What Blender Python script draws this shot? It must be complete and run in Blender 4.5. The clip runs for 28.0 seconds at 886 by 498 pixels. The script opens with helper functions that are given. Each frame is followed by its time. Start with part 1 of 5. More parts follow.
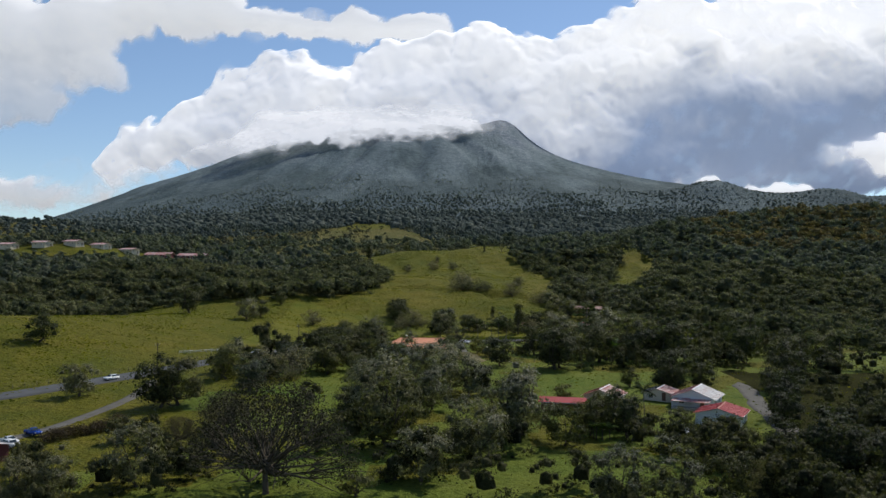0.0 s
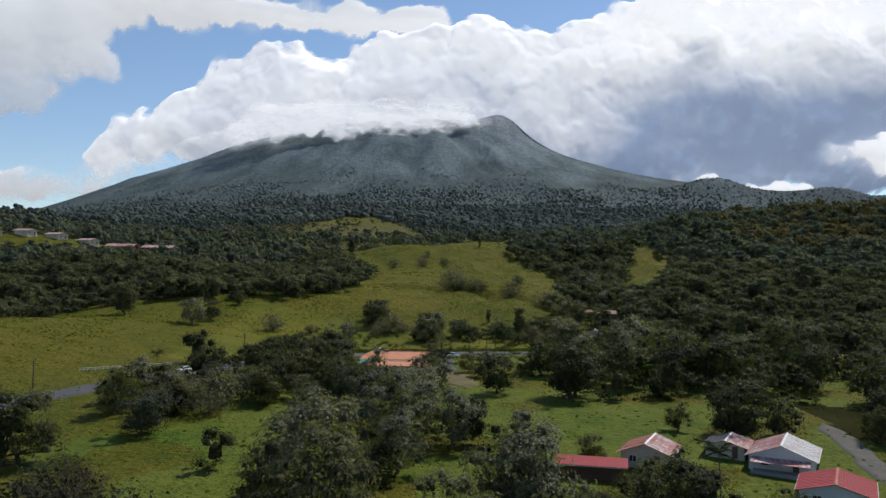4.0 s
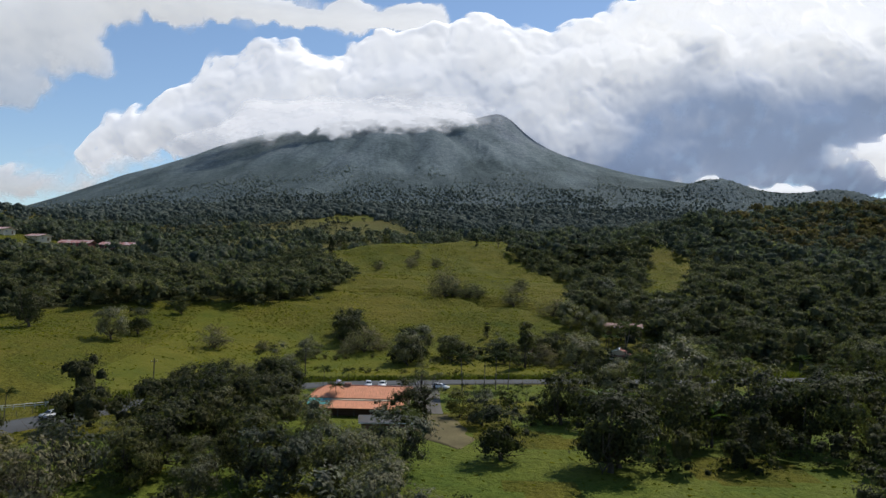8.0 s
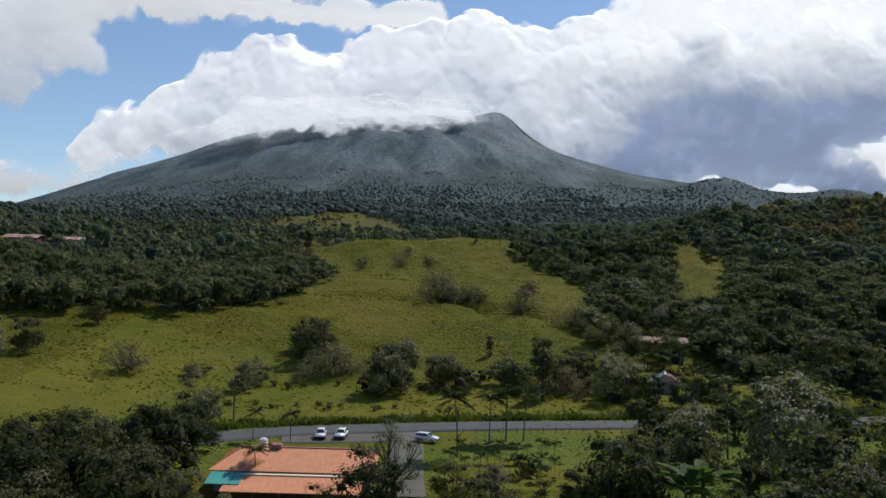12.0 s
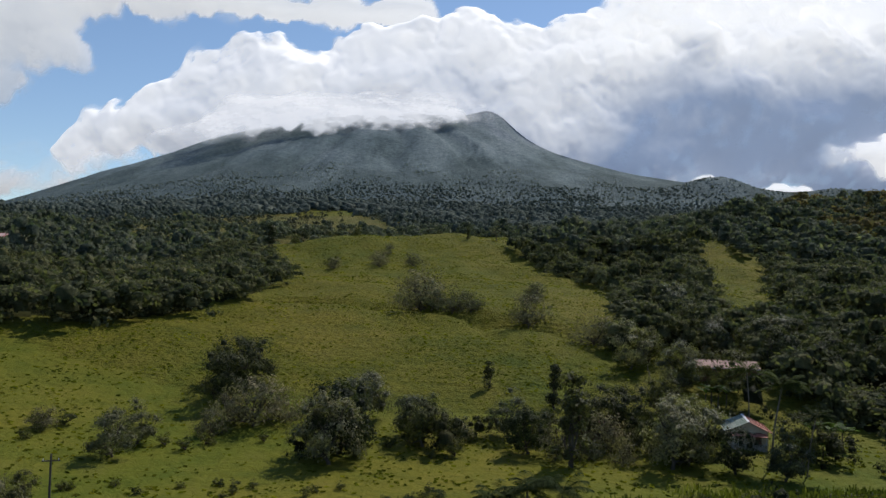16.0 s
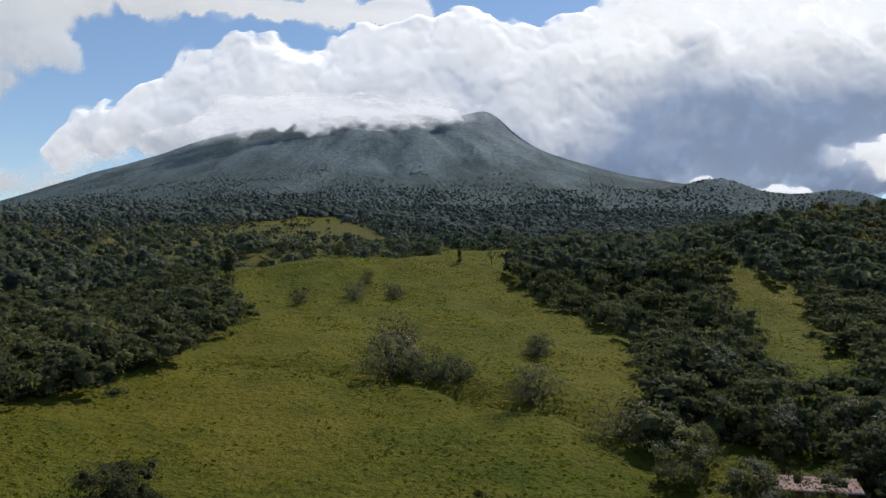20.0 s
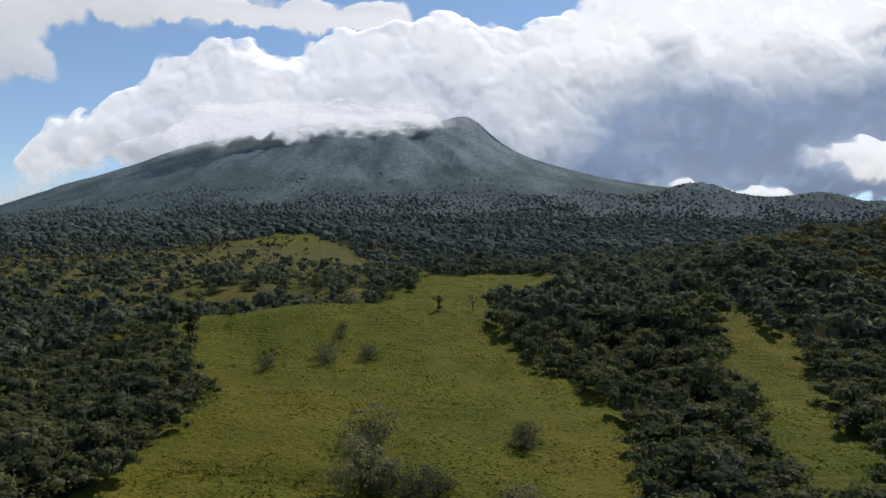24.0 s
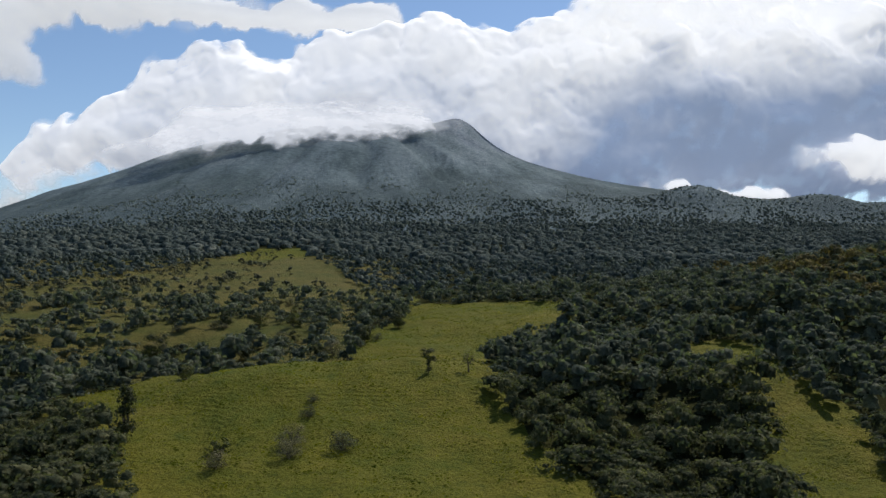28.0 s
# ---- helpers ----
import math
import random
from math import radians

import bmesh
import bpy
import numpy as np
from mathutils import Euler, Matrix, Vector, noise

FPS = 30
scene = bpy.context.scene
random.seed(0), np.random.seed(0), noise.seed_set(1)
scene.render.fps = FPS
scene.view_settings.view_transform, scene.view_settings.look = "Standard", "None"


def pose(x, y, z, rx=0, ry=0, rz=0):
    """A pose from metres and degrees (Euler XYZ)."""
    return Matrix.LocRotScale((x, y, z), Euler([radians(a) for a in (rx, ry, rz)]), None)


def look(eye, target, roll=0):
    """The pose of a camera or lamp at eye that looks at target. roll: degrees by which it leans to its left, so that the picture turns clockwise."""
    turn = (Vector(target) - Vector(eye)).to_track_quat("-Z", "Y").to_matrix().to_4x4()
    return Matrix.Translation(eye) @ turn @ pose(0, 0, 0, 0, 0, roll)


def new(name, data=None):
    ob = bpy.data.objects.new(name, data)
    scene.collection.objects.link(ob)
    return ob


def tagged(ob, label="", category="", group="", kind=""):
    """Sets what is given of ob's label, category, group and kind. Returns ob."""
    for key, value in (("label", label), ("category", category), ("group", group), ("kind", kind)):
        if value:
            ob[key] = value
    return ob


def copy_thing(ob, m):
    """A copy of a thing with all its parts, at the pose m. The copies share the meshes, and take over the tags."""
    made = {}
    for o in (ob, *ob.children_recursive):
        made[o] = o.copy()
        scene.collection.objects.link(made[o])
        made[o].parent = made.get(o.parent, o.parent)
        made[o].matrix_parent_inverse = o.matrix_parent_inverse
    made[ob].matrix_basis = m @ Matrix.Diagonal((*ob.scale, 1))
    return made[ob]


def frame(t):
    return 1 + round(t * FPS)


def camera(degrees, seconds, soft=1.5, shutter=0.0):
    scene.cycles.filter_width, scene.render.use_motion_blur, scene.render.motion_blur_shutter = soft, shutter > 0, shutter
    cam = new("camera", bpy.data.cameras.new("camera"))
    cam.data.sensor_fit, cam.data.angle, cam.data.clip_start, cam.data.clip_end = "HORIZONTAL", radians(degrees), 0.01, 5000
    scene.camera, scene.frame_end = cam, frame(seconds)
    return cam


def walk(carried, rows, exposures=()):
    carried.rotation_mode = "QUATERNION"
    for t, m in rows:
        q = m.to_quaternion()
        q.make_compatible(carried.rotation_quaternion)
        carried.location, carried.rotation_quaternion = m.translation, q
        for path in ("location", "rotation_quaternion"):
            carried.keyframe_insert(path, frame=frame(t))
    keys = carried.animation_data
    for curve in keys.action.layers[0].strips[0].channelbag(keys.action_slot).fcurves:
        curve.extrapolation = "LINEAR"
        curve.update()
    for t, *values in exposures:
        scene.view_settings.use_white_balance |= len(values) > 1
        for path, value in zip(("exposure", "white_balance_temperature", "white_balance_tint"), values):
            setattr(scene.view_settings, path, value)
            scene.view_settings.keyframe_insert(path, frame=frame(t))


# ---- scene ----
cam = camera(58.0, 28.0)
PATH = [
    (0, (2.19, -2.891, 34.21), (2.193, -0.893, 34.288), 0.6),
    (0.5, (2.613, 4.722, 34.32), (2.619, 6.721, 34.398), 0.6),
    (1, (3.15, 12.812, 34.527), (3.158, 14.811, 34.605), 0.6),
    (1.5, (3.535, 20.245, 34.584), (3.545, 22.243, 34.661), 0.7),
    (2, (4.063, 28.673, 34.726), (4.075, 30.672, 34.801), 0.8),
    (2.5, (4.56, 36.252, 34.837), (4.572, 38.251, 34.91), 0.9),
    (3, (5.095, 44.707, 35.002), (5.108, 46.705, 35.073), 1.0),
    (3.5, (5.52, 52.215, 35.019), (5.533, 54.214, 35.088), 1.1),
    (5.5, (7.397, 83.789, 35.017), (7.414, 85.788, 35.087), 1.5),
    (6, (7.806, 92.598, 35.305), (7.824, 94.596, 35.374), 1.6),
    (6.5, (8.32, 99.721, 35.655), (8.338, 101.72, 35.724), 1.6),
    (7, (8.806, 108.043, 35.97), (8.824, 110.042, 36.04), 1.6),
    (7.5, (9.216, 116.179, 35.994), (9.235, 118.177, 36.065), 1.6),
    (8, (9.534, 124.269, 36.361), (9.554, 126.267, 36.433), 1.6),
    (8.5, (9.773, 131.584, 36.525), (9.794, 133.583, 36.597), 1.6),
    (9, (10.39, 140.213, 36.646), (10.41, 142.212, 36.718), 1.6),
    (9.5, (10.614, 147.974, 36.615), (10.637, 149.973, 36.686), 1.6),
    (10, (10.864, 156.522, 36.63), (10.888, 158.521, 36.698), 1.7),
    (10.5, (11.166, 164.0, 36.779), (11.19, 165.998, 36.846), 1.8),
    (11, (11.455, 172.335, 36.699), (11.48, 174.333, 36.768), 1.8),
    (11.5, (11.698, 179.592, 36.61), (11.723, 181.59, 36.68), 1.8),
    (12, (12.061, 187.478, 36.552), (12.087, 189.476, 36.625), 1.8),
    (12.5, (12.319, 194.955, 36.399), (12.348, 196.954, 36.473), 1.8),
    (14.5, (14.057, 228.075, 36.439), (14.097, 230.073, 36.515), 1.7),
    (15, (14.437, 235.88, 36.467), (14.479, 237.878, 36.544), 1.7),
    (15.5, (14.754, 242.77, 36.701), (14.799, 244.768, 36.777), 1.7),
    (16, (15.308, 250.605, 36.868), (15.354, 252.603, 36.945), 1.7),
    (16.5, (15.897, 257.858, 37.189), (15.944, 259.856, 37.266), 1.6),
    (17, (16.436, 265.807, 37.705), (16.484, 267.805, 37.782), 1.6),
    (17.5, (17.004, 273.003, 38.627), (17.053, 275.001, 38.703), 1.6),
    (18, (17.659, 281.028, 40.321), (17.711, 283.026, 40.397), 1.5),
    (18.5, (18.204, 287.768, 42.176), (18.258, 289.766, 42.253), 1.4),
    (19, (18.822, 294.939, 44.907), (18.877, 296.937, 44.984), 1.4),
    (19.5, (19.553, 299.214, 47.381), (19.605, 301.211, 47.458), 1.5),
    (20, (19.88, 300.09, 49.976), (19.936, 302.088, 50.053), 1.6),
    (20.5, (20.158, 299.969, 52.174), (20.219, 301.967, 52.252), 1.6),
    (21, (20.204, 300.865, 54.635), (20.272, 302.862, 54.715), 1.5),
    (21.5, (20.305, 302.54, 56.645), (20.38, 304.537, 56.725), 1.4),
    (23.5, (21.181, 313.201, 66.444), (21.279, 315.197, 66.526), 0.7),
    (24, (21.561, 317.926, 69.242), (21.662, 319.921, 69.325), 0.7),
    (24.5, (21.945, 322.794, 71.938), (22.05, 324.79, 72.019), 0.6),
    (25, (22.307, 328.992, 74.566), (22.414, 330.987, 74.649), 0.5),
    (25.5, (22.537, 334.895, 76.873), (22.648, 336.89, 76.956), 0.5),
    (26, (23.002, 341.047, 79.4), (23.115, 343.042, 79.484), 0.4),
    (26.5, (23.271, 347.085, 81.827), (23.385, 349.08, 81.911), 0.4),
    (27, (23.84, 353.77, 84.454), (23.955, 355.765, 84.538), 0.3),
    (27.5, (24.36, 360.08, 86.947), (24.476, 362.075, 87.03), 0.3),
    (28, (25.281, 366.678, 89.613), (25.398, 368.673, 89.697), 0.2),
]
walk(cam, [(t, look(eye, target, roll)) for t, eye, target, roll in PATH])

# ---- world, sun ----
SUN_ELEV, SUN_AZ = 50.0, 38.0          # the sun stands ahead and to the right of the flight
world = bpy.data.worlds.new("sky")
scene.world = world
world.use_nodes = True
wn = world.node_tree.nodes
sky = wn.new("ShaderNodeTexSky")
sky.sky_type, sky.sun_disc = "NISHITA", False
sky.sun_elevation, sky.sun_rotation = radians(SUN_ELEV), radians(SUN_AZ)
sky.altitude, sky.air_density, sky.dust_density, sky.ozone_density = 600.0, 1.0, 0.25, 3.0
wn["Background"].inputs["Strength"].default_value = 0.115
world.node_tree.links.new(sky.outputs["Color"], wn["Background"].inputs["Color"])
sun_data = bpy.data.lights.new("sun", "SUN")
sun_data.energy, sun_data.angle, sun_data.color = 3.8, radians(0.53), (1.0, 0.95, 0.86)
sun = new("sun", sun_data)
TO_SUN = Vector((math.sin(radians(SUN_AZ)) * math.cos(radians(SUN_ELEV)), math.cos(radians(SUN_AZ)) * math.cos(radians(SUN_ELEV)), math.sin(radians(SUN_ELEV))))
sun.matrix_world = look(TO_SUN * 3000, (0, 0, 0))


# ---- materials ----
def material(name, rough=0.8, metal=0.0):
    m = bpy.data.materials.new(name)
    m.use_nodes = True
    b = m.node_tree.nodes["Principled BSDF"]
    b.inputs["Roughness"].default_value = rough
    b.inputs["Metallic"].default_value = metal
    return m, m.node_tree.nodes, m.node_tree.links, b


def noise_at(n, l, scale, detail=4.0, rough=0.6, coord="Object", stretch=(1, 1, 1)):
    tc = n.new("ShaderNodeTexCoord")
    mp = n.new("ShaderNodeMapping")
    mp.inputs["Scale"].default_value = stretch
    t = n.new("ShaderNodeTexNoise")
    t.inputs["Scale"].default_value, t.inputs["Detail"].default_value, t.inputs["Roughness"].default_value = scale, detail, rough
    l.new(tc.outputs[coord], mp.inputs["Vector"])
    l.new(mp.outputs["Vector"], t.inputs["Vector"])
    return t.outputs["Fac"]


def ramp(n, l, value, *stops):
    r = n.new("ShaderNodeValToRGB")
    e = r.color_ramp.elements
    while len(e) < len(stops):
        e.new(0.5)
    for k, (p, c) in zip(e, stops):
        k.position, k.color = p, (*c, 1)
    l.new(value, r.inputs["Fac"])
    return r.outputs["Color"]


def blend(n, l, fac, a, b, mode="MIX"):
    x = n.new("ShaderNodeMix")
    x.data_type, x.blend_type = "RGBA", mode
    for sock, v in ((x.inputs["Factor"], fac), (x.inputs["A"], a), (x.inputs["B"], b)):
        if isinstance(v, (int, float)):
            sock.default_value = v
        elif isinstance(v, tuple):
            sock.default_value = (*v, 1)
        else:
            l.new(v, sock)
    return x.outputs["Result"]


def bump(n, l, b, height, strength, distance):
    k = n.new("ShaderNodeBump")
    k.inputs["Strength"].default_value, k.inputs["Distance"].default_value = strength, distance
    l.new(height, k.inputs["Height"])
    l.new(k.outputs["Normal"], b.inputs["Normal"])


def math_node(n, l, op, a, b=0.0):
    k = n.new("ShaderNodeMath")
    k.operation = op
    for i, v in enumerate((a, b)):
        if isinstance(v, (int, float)):
            k.inputs[i].default_value = v
        else:
            l.new(v, k.inputs[i])
    return k.outputs[0]


def plain(name, colour, rough=0.7, metal=0.0, scale=2.0, spread=0.35, relief=0.0, gloss=0.3):
    """A painted or natural surface with stains at two scales."""
    m, n, l, b = material(name, rough, metal)
    b.inputs["Specular IOR Level"].default_value = gloss
    dark = tuple(c * (1 - spread) for c in colour)
    light = tuple(min(1, c * (1 + spread * 0.6)) for c in colour)
    big = ramp(n, l, noise_at(n, l, scale * 0.2), (0.3, dark), (0.7, light))
    small = ramp(n, l, noise_at(n, l, scale * 4, 6), (0.3, dark), (0.7, light))
    l.new(blend(n, l, 0.45, big, small), b.inputs["Base Color"])
    if relief:
        bump(n, l, b, noise_at(n, l, scale * 6), 0.6, relief)
    return m


def leaves(name, dark, light, rough=0.55, glow=0.38, stuff=0.0, grain=2.2, gloss=0.14):
    """Foliage: colour differs leaf by leaf and crown by crown; light passes through the blades."""
    m, n, l, b = material(name, rough)
    geo, obj = n.new("ShaderNodeNewGeometry"), n.new("ShaderNodeObjectInfo")
    leaf = ramp(n, l, geo.outputs["Random Per Island"], (0.0, dark), (1.0, light))
    crown = noise_at(n, l, 0.11 if stuff else 0.25, 2, 0.5)
    tone = ramp(n, l, crown if stuff else obj.outputs["Random"], (0.34 if stuff else 0, (0.48, 0.55, 0.54)), (0.66 if stuff else 1, (1.42, 1.30, 1.08)))
    col = blend(n, l, 1.0, leaf, tone, "MULTIPLY")
    if stuff or grain:
        tex = noise_at(n, l, stuff or grain, 5, 0.7)
        col = blend(n, l, 1.0, col, ramp(n, l, tex, (0.32, (0.5, 0.53, 0.5)), (0.5, (1.0, 1.0, 1.0)), (0.7, (1.4, 1.36, 1.25))), "MULTIPLY")
        bump(n, l, b, tex, 1.0, 0.9 / (stuff or grain))
    l.new(col, b.inputs["Base Color"])
    b.inputs["Specular IOR Level"].default_value = 0.04 if stuff else gloss
    tr = n.new("ShaderNodeBsdfTranslucent")
    l.new(blend(n, l, 1.0, col, (1.18, 1.38, 0.7), "MULTIPLY"), tr.inputs["Color"])
    mx = n.new("ShaderNodeMixShader")
    mx.inputs[0].default_value = glow
    l.new(b.outputs[0], mx.inputs[1])
    l.new(tr.outputs[0], mx.inputs[2])
    l.new(mx.outputs[0], n["Material Output"].inputs["Surface"])
    return m


LEAF = leaves("broad_leaves", (0.046, 0.052, 0.023), (0.148, 0.151, 0.060))
LEAF_OLIVE = leaves("olive_leaves", (0.068, 0.071, 0.044), (0.200, 0.198, 0.122), 0.42, gloss=0.3)
LEAF_DARK = leaves("dark_leaves", (0.032, 0.037, 0.020), (0.100, 0.104, 0.048))
LEAF_PALM = leaves("palm_leaves", (0.027, 0.041, 0.014), (0.068, 0.090, 0.034), 0.75, gloss=0.05)
LEAF_FINE = leaves("fine_dry_leaves", (0.052, 0.047, 0.034), (0.100, 0.090, 0.064), 0.9, 0.1, gloss=0.04)
LEAF_DRY = leaves("dry_twigs", (0.105, 0.097, 0.070), (0.220, 0.205, 0.150), 0.85, 0.3)
LEAF_BANANA = leaves("banana_leaves", (0.05, 0.085, 0.022), (0.11, 0.17, 0.050), 0.55)
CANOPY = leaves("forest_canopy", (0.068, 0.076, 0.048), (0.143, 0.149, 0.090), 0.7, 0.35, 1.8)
# the near canopy again, with a light blue haze put into its colour
CANOPY_HILL_HAZY = leaves("hazy_hillside_canopy", (0.078, 0.094, 0.078), (0.152, 0.168, 0.136), 0.8, 0.35, 1.1)
CANOPY_RUSSET = leaves("russet_canopy", (0.105, 0.088, 0.044), (0.205, 0.170, 0.086), 0.8, 0.3, 1.1)
# distance haze is mixed into these two leaf colours: paler and bluer
CANOPY_FAR_HAZY = leaves("hazy_far_canopy", (0.084, 0.109, 0.114), (0.150, 0.175, 0.176), 0.9, 0.3, 0.35)
FAR_SCRUB_HAZY = leaves("mountain_scrub", (0.125, 0.155, 0.150), (0.205, 0.235, 0.225), 0.9, 0.2, 0.2)
SCRUB = leaves("grey_scrub", (0.075, 0.080, 0.058), (0.150, 0.152, 0.112), 0.9, 0.25, 0.9)
LEAF_MIXED = leaves("thicket_leaves", (0.030, 0.034, 0.020), (0.112, 0.114, 0.062), 0.5, 0.35, 1.6)
BARK = plain("bark", (0.10, 0.085, 0.065), 0.9, 0, 2.0, 0.5, 0.03, 0.05)
BARK_PALE = plain("pale_bark", (0.17, 0.15, 0.125), 0.9, 0, 2.0, 0.4, 0.02, 0.05)


def grass_material(name, tint, rugged=1.0):
    m, n, l, b = material(name, 0.75)
    big = noise_at(n, l, 0.022, 5, 0.6)
    mid = noise_at(n, l, 0.12, 5, 0.65)
    fine = noise_at(n, l, 0.95, 5, 0.66)
    c1 = ramp(n, l, big, (0.3, (0.055, 0.088, 0.009)), (0.7, (0.172, 0.137, 0.019)))
    c2 = ramp(n, l, mid, (0.3, (0.057, 0.079, 0.010)), (0.55, (0.137, 0.128, 0.017)), (0.75, (0.165, 0.135, 0.032)))
    c3 = ramp(n, l, fine, (0.38, (1 - 0.48 * rugged, 1 - 0.43 * rugged, 1 - 0.45 * rugged)), (0.5, (1.0, 1.0, 1.0)), (0.7, (1 + 0.2 * rugged, 1 + 0.18 * rugged, 1 + 0.1 * rugged)))
    l.new(blend(n, l, 1.0, blend(n, l, 1.0, blend(n, l, 0.5, c1, c2), c3, "MULTIPLY"), tint, "MULTIPLY"), b.inputs["Base Color"])
    b.inputs["Specular IOR Level"].default_value = 0.03
    h = math_node(n, l, "ADD", math_node(n, l, "MULTIPLY", noise_at(n, l, 0.35, 4, 0.6), 1.2), fine)
    tc, sp = n.new("ShaderNodeTexCoord"), n.new("ShaderNodeSeparateXYZ")       # paths that cattle tread along the slope
    l.new(tc.outputs["Object"], sp.inputs[0])
    level = math_node(n, l, "ADD", math_node(n, l, "MULTIPLY", sp.outputs["Z"], 6.0), math_node(n, l, "MULTIPLY", mid, 14.0))
    tread = math_node(n, l, "MULTIPLY", math_node(n, l, "SINE", level, 0.0), math_node(n, l, "MAXIMUM", math_node(n, l, "MULTIPLY", math_node(n, l, "SUBTRACT", noise_at(n, l, 0.05, 3, 0.5), 0.42), 4.0), 0.0))
    bump(n, l, b, math_node(n, l, "ADD", h, math_node(n, l, "MULTIPLY", tread, 0.22 * rugged)), 1.0, 1.15 * rugged)
    return m


GRASS = grass_material("pasture_grass", (0.90, 0.90, 0.95), 0.78)
FIELD = grass_material("grazed_grass", (0.98, 1.0, 1.1), 0.35)       # short even sward on the flat by the road
LAWN = grass_material("lush_grass", (0.88, 1.12, 1.4), 0.6)       # greener sward round the farm and the restaurant
ROUGH_GRASS = grass_material("rough_grass", (0.95, 0.88, 1.9))       # rank pasture going back to scrub
LITTER = plain("forest_floor", (0.035, 0.036, 0.015), 0.95, 0, 0.5, 0.5, 0.2, 0.0)


def mountain_material():
    m, n, l, b = material("hazy_volcano_scrub", 0.9)
    streak = noise_at(n, l, 0.011, 6, 0.65, stretch=(1.6, 0.32, 0.25))
    patch = noise_at(n, l, 0.0034, 6, 0.62, stretch=(1.3, 0.6, 0.6))
    fine = noise_at(n, l, 0.06, 6, 0.75)
    # patches of growth, with distance haze painted in as pale blue-grey
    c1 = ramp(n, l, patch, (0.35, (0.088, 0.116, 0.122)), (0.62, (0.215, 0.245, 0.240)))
    c2 = ramp(n, l, streak, (0.35, (0.8, 0.82, 0.84)), (0.6, (1.0, 1.0, 1.0)), (0.8, (1.22, 1.18, 1.12)))
    c3 = ramp(n, l, fine, (0.36, (0.6, 0.64, 0.66)), (0.64, (1.25, 1.25, 1.2)))
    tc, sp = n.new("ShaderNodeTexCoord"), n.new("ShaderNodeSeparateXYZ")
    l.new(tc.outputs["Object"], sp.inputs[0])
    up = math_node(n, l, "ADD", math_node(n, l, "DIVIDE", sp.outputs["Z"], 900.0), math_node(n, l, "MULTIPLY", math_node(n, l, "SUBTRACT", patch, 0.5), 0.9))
    # dark woods below, paler scrub above; blue haze is part of each colour
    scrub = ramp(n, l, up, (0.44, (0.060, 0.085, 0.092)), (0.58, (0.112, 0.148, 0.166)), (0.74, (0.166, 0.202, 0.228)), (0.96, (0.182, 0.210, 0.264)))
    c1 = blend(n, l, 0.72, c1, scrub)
    col = blend(n, l, 1.0, blend(n, l, 1.0, c1, c2, "MULTIPLY"), c3, "MULTIPLY")
    l.new(col, b.inputs["Base Color"])
    b.inputs["Specular IOR Level"].default_value = 0.05
    bump(n, l, b, math_node(n, l, "ADD", fine, math_node(n, l, "MULTIPLY", streak, 1.2)), 0.7, 8.0)
    return m


MOUNTAIN = mountain_material()
ASPHALT = plain("asphalt", (0.075, 0.078, 0.08), 0.85, 0, 1.0, 0.3, 0.004, 0.25)
GRAVEL = plain("gravel", (0.125, 0.118, 0.105), 0.95, 0, 1.5, 0.35, 0.02, 0.1)
DIRT = plain("bare_earth", (0.150, 0.128, 0.068), 0.95, 0, 0.8, 0.4, 0.03, 0.05)

# ---- the lie of the land ----
def curve(knots, step=4.0, smooth=9):
    """A smooth profile through knots, as a function."""
    k = np.array(knots, float)
    xs = np.arange(k[0, 0] - 20 * step, k[-1, 0] + 20 * step, step)
    ys = np.interp(xs, k[:, 0], k[:, 1])
    box = np.ones(smooth) / smooth
    for _ in range(2):
        ys = np.convolve(np.pad(ys, smooth // 2, "edge"), box, "valid")
    return lambda v: np.interp(v, xs, ys)


RISE = curve([(-1500, -20), (-400, -8), (100, -1), (165, 2), (200, 4.5), (285, 7.6), (345, 8.3), (384, 9.6), (402, 12.6), (416, 16.2), (432, 19.8), (470, 28.5), (540, 36),
              (605, 42.5), (650, 48), (690, 50.5), (740, 51.5), (790, 56), (820, 61), (930, 71), (1100, 88), (1500, 126), (2190, 215), (2900, 260), (5200, 300)])
LEFT = curve([(0, 872), (350, 838), (650, 775), (950, 690), (1150, 590), (1390, 500), (1600, 396), (1800, 300), (2100, 175), (2500, 60), (3500, -50), (5000, -400)], 20)
RIGHT = curve([(0, 872), (300, 864), (440, 854), (540, 812), (690, 716), (840, 647), (1010, 594), (1280, 540), (1800, 470), (2500, 400), (5000, 200)], 20)
FRONT = curve([(0, 872), (400, 815), (800, 645), (1200, 455), (1600, 330), (2000, 225), (2400, 110), (2900, 0), (3600, -400), (5000, -1500)], 20)
PEAK = (-122.0, 4387.0)


def segment(x, y, ax, ay, bx, by):
    """Distance to a line from a to b, and how far along it."""
    dx, dy = bx - ax, by - ay
    s = np.clip(((x - ax) * dx + (y - ay) * dy) / (dx * dx + dy * dy), 0, 1)
    return np.hypot(x - ax - s * dx, y - ay - s * dy), s


def hump(x, y, cx, cy, sx, sy, h):
    return h * np.exp(-((x - cx) / sx) ** 2 - ((y - cy) / sy) ** 2)


def waves(x, y, size, seed):
    """Soft irregular waves between about -1 and 1."""
    r = np.random.RandomState(seed)
    v = 0
    for k in range(7):
        a, p, f = r.uniform(0, 6.283), r.uniform(0, 6.283), r.uniform(0.6, 1.9)
        v = v + np.sin((x * math.cos(a) + y * math.sin(a)) * f * 6.283 / size + p)
    return v / 4.2


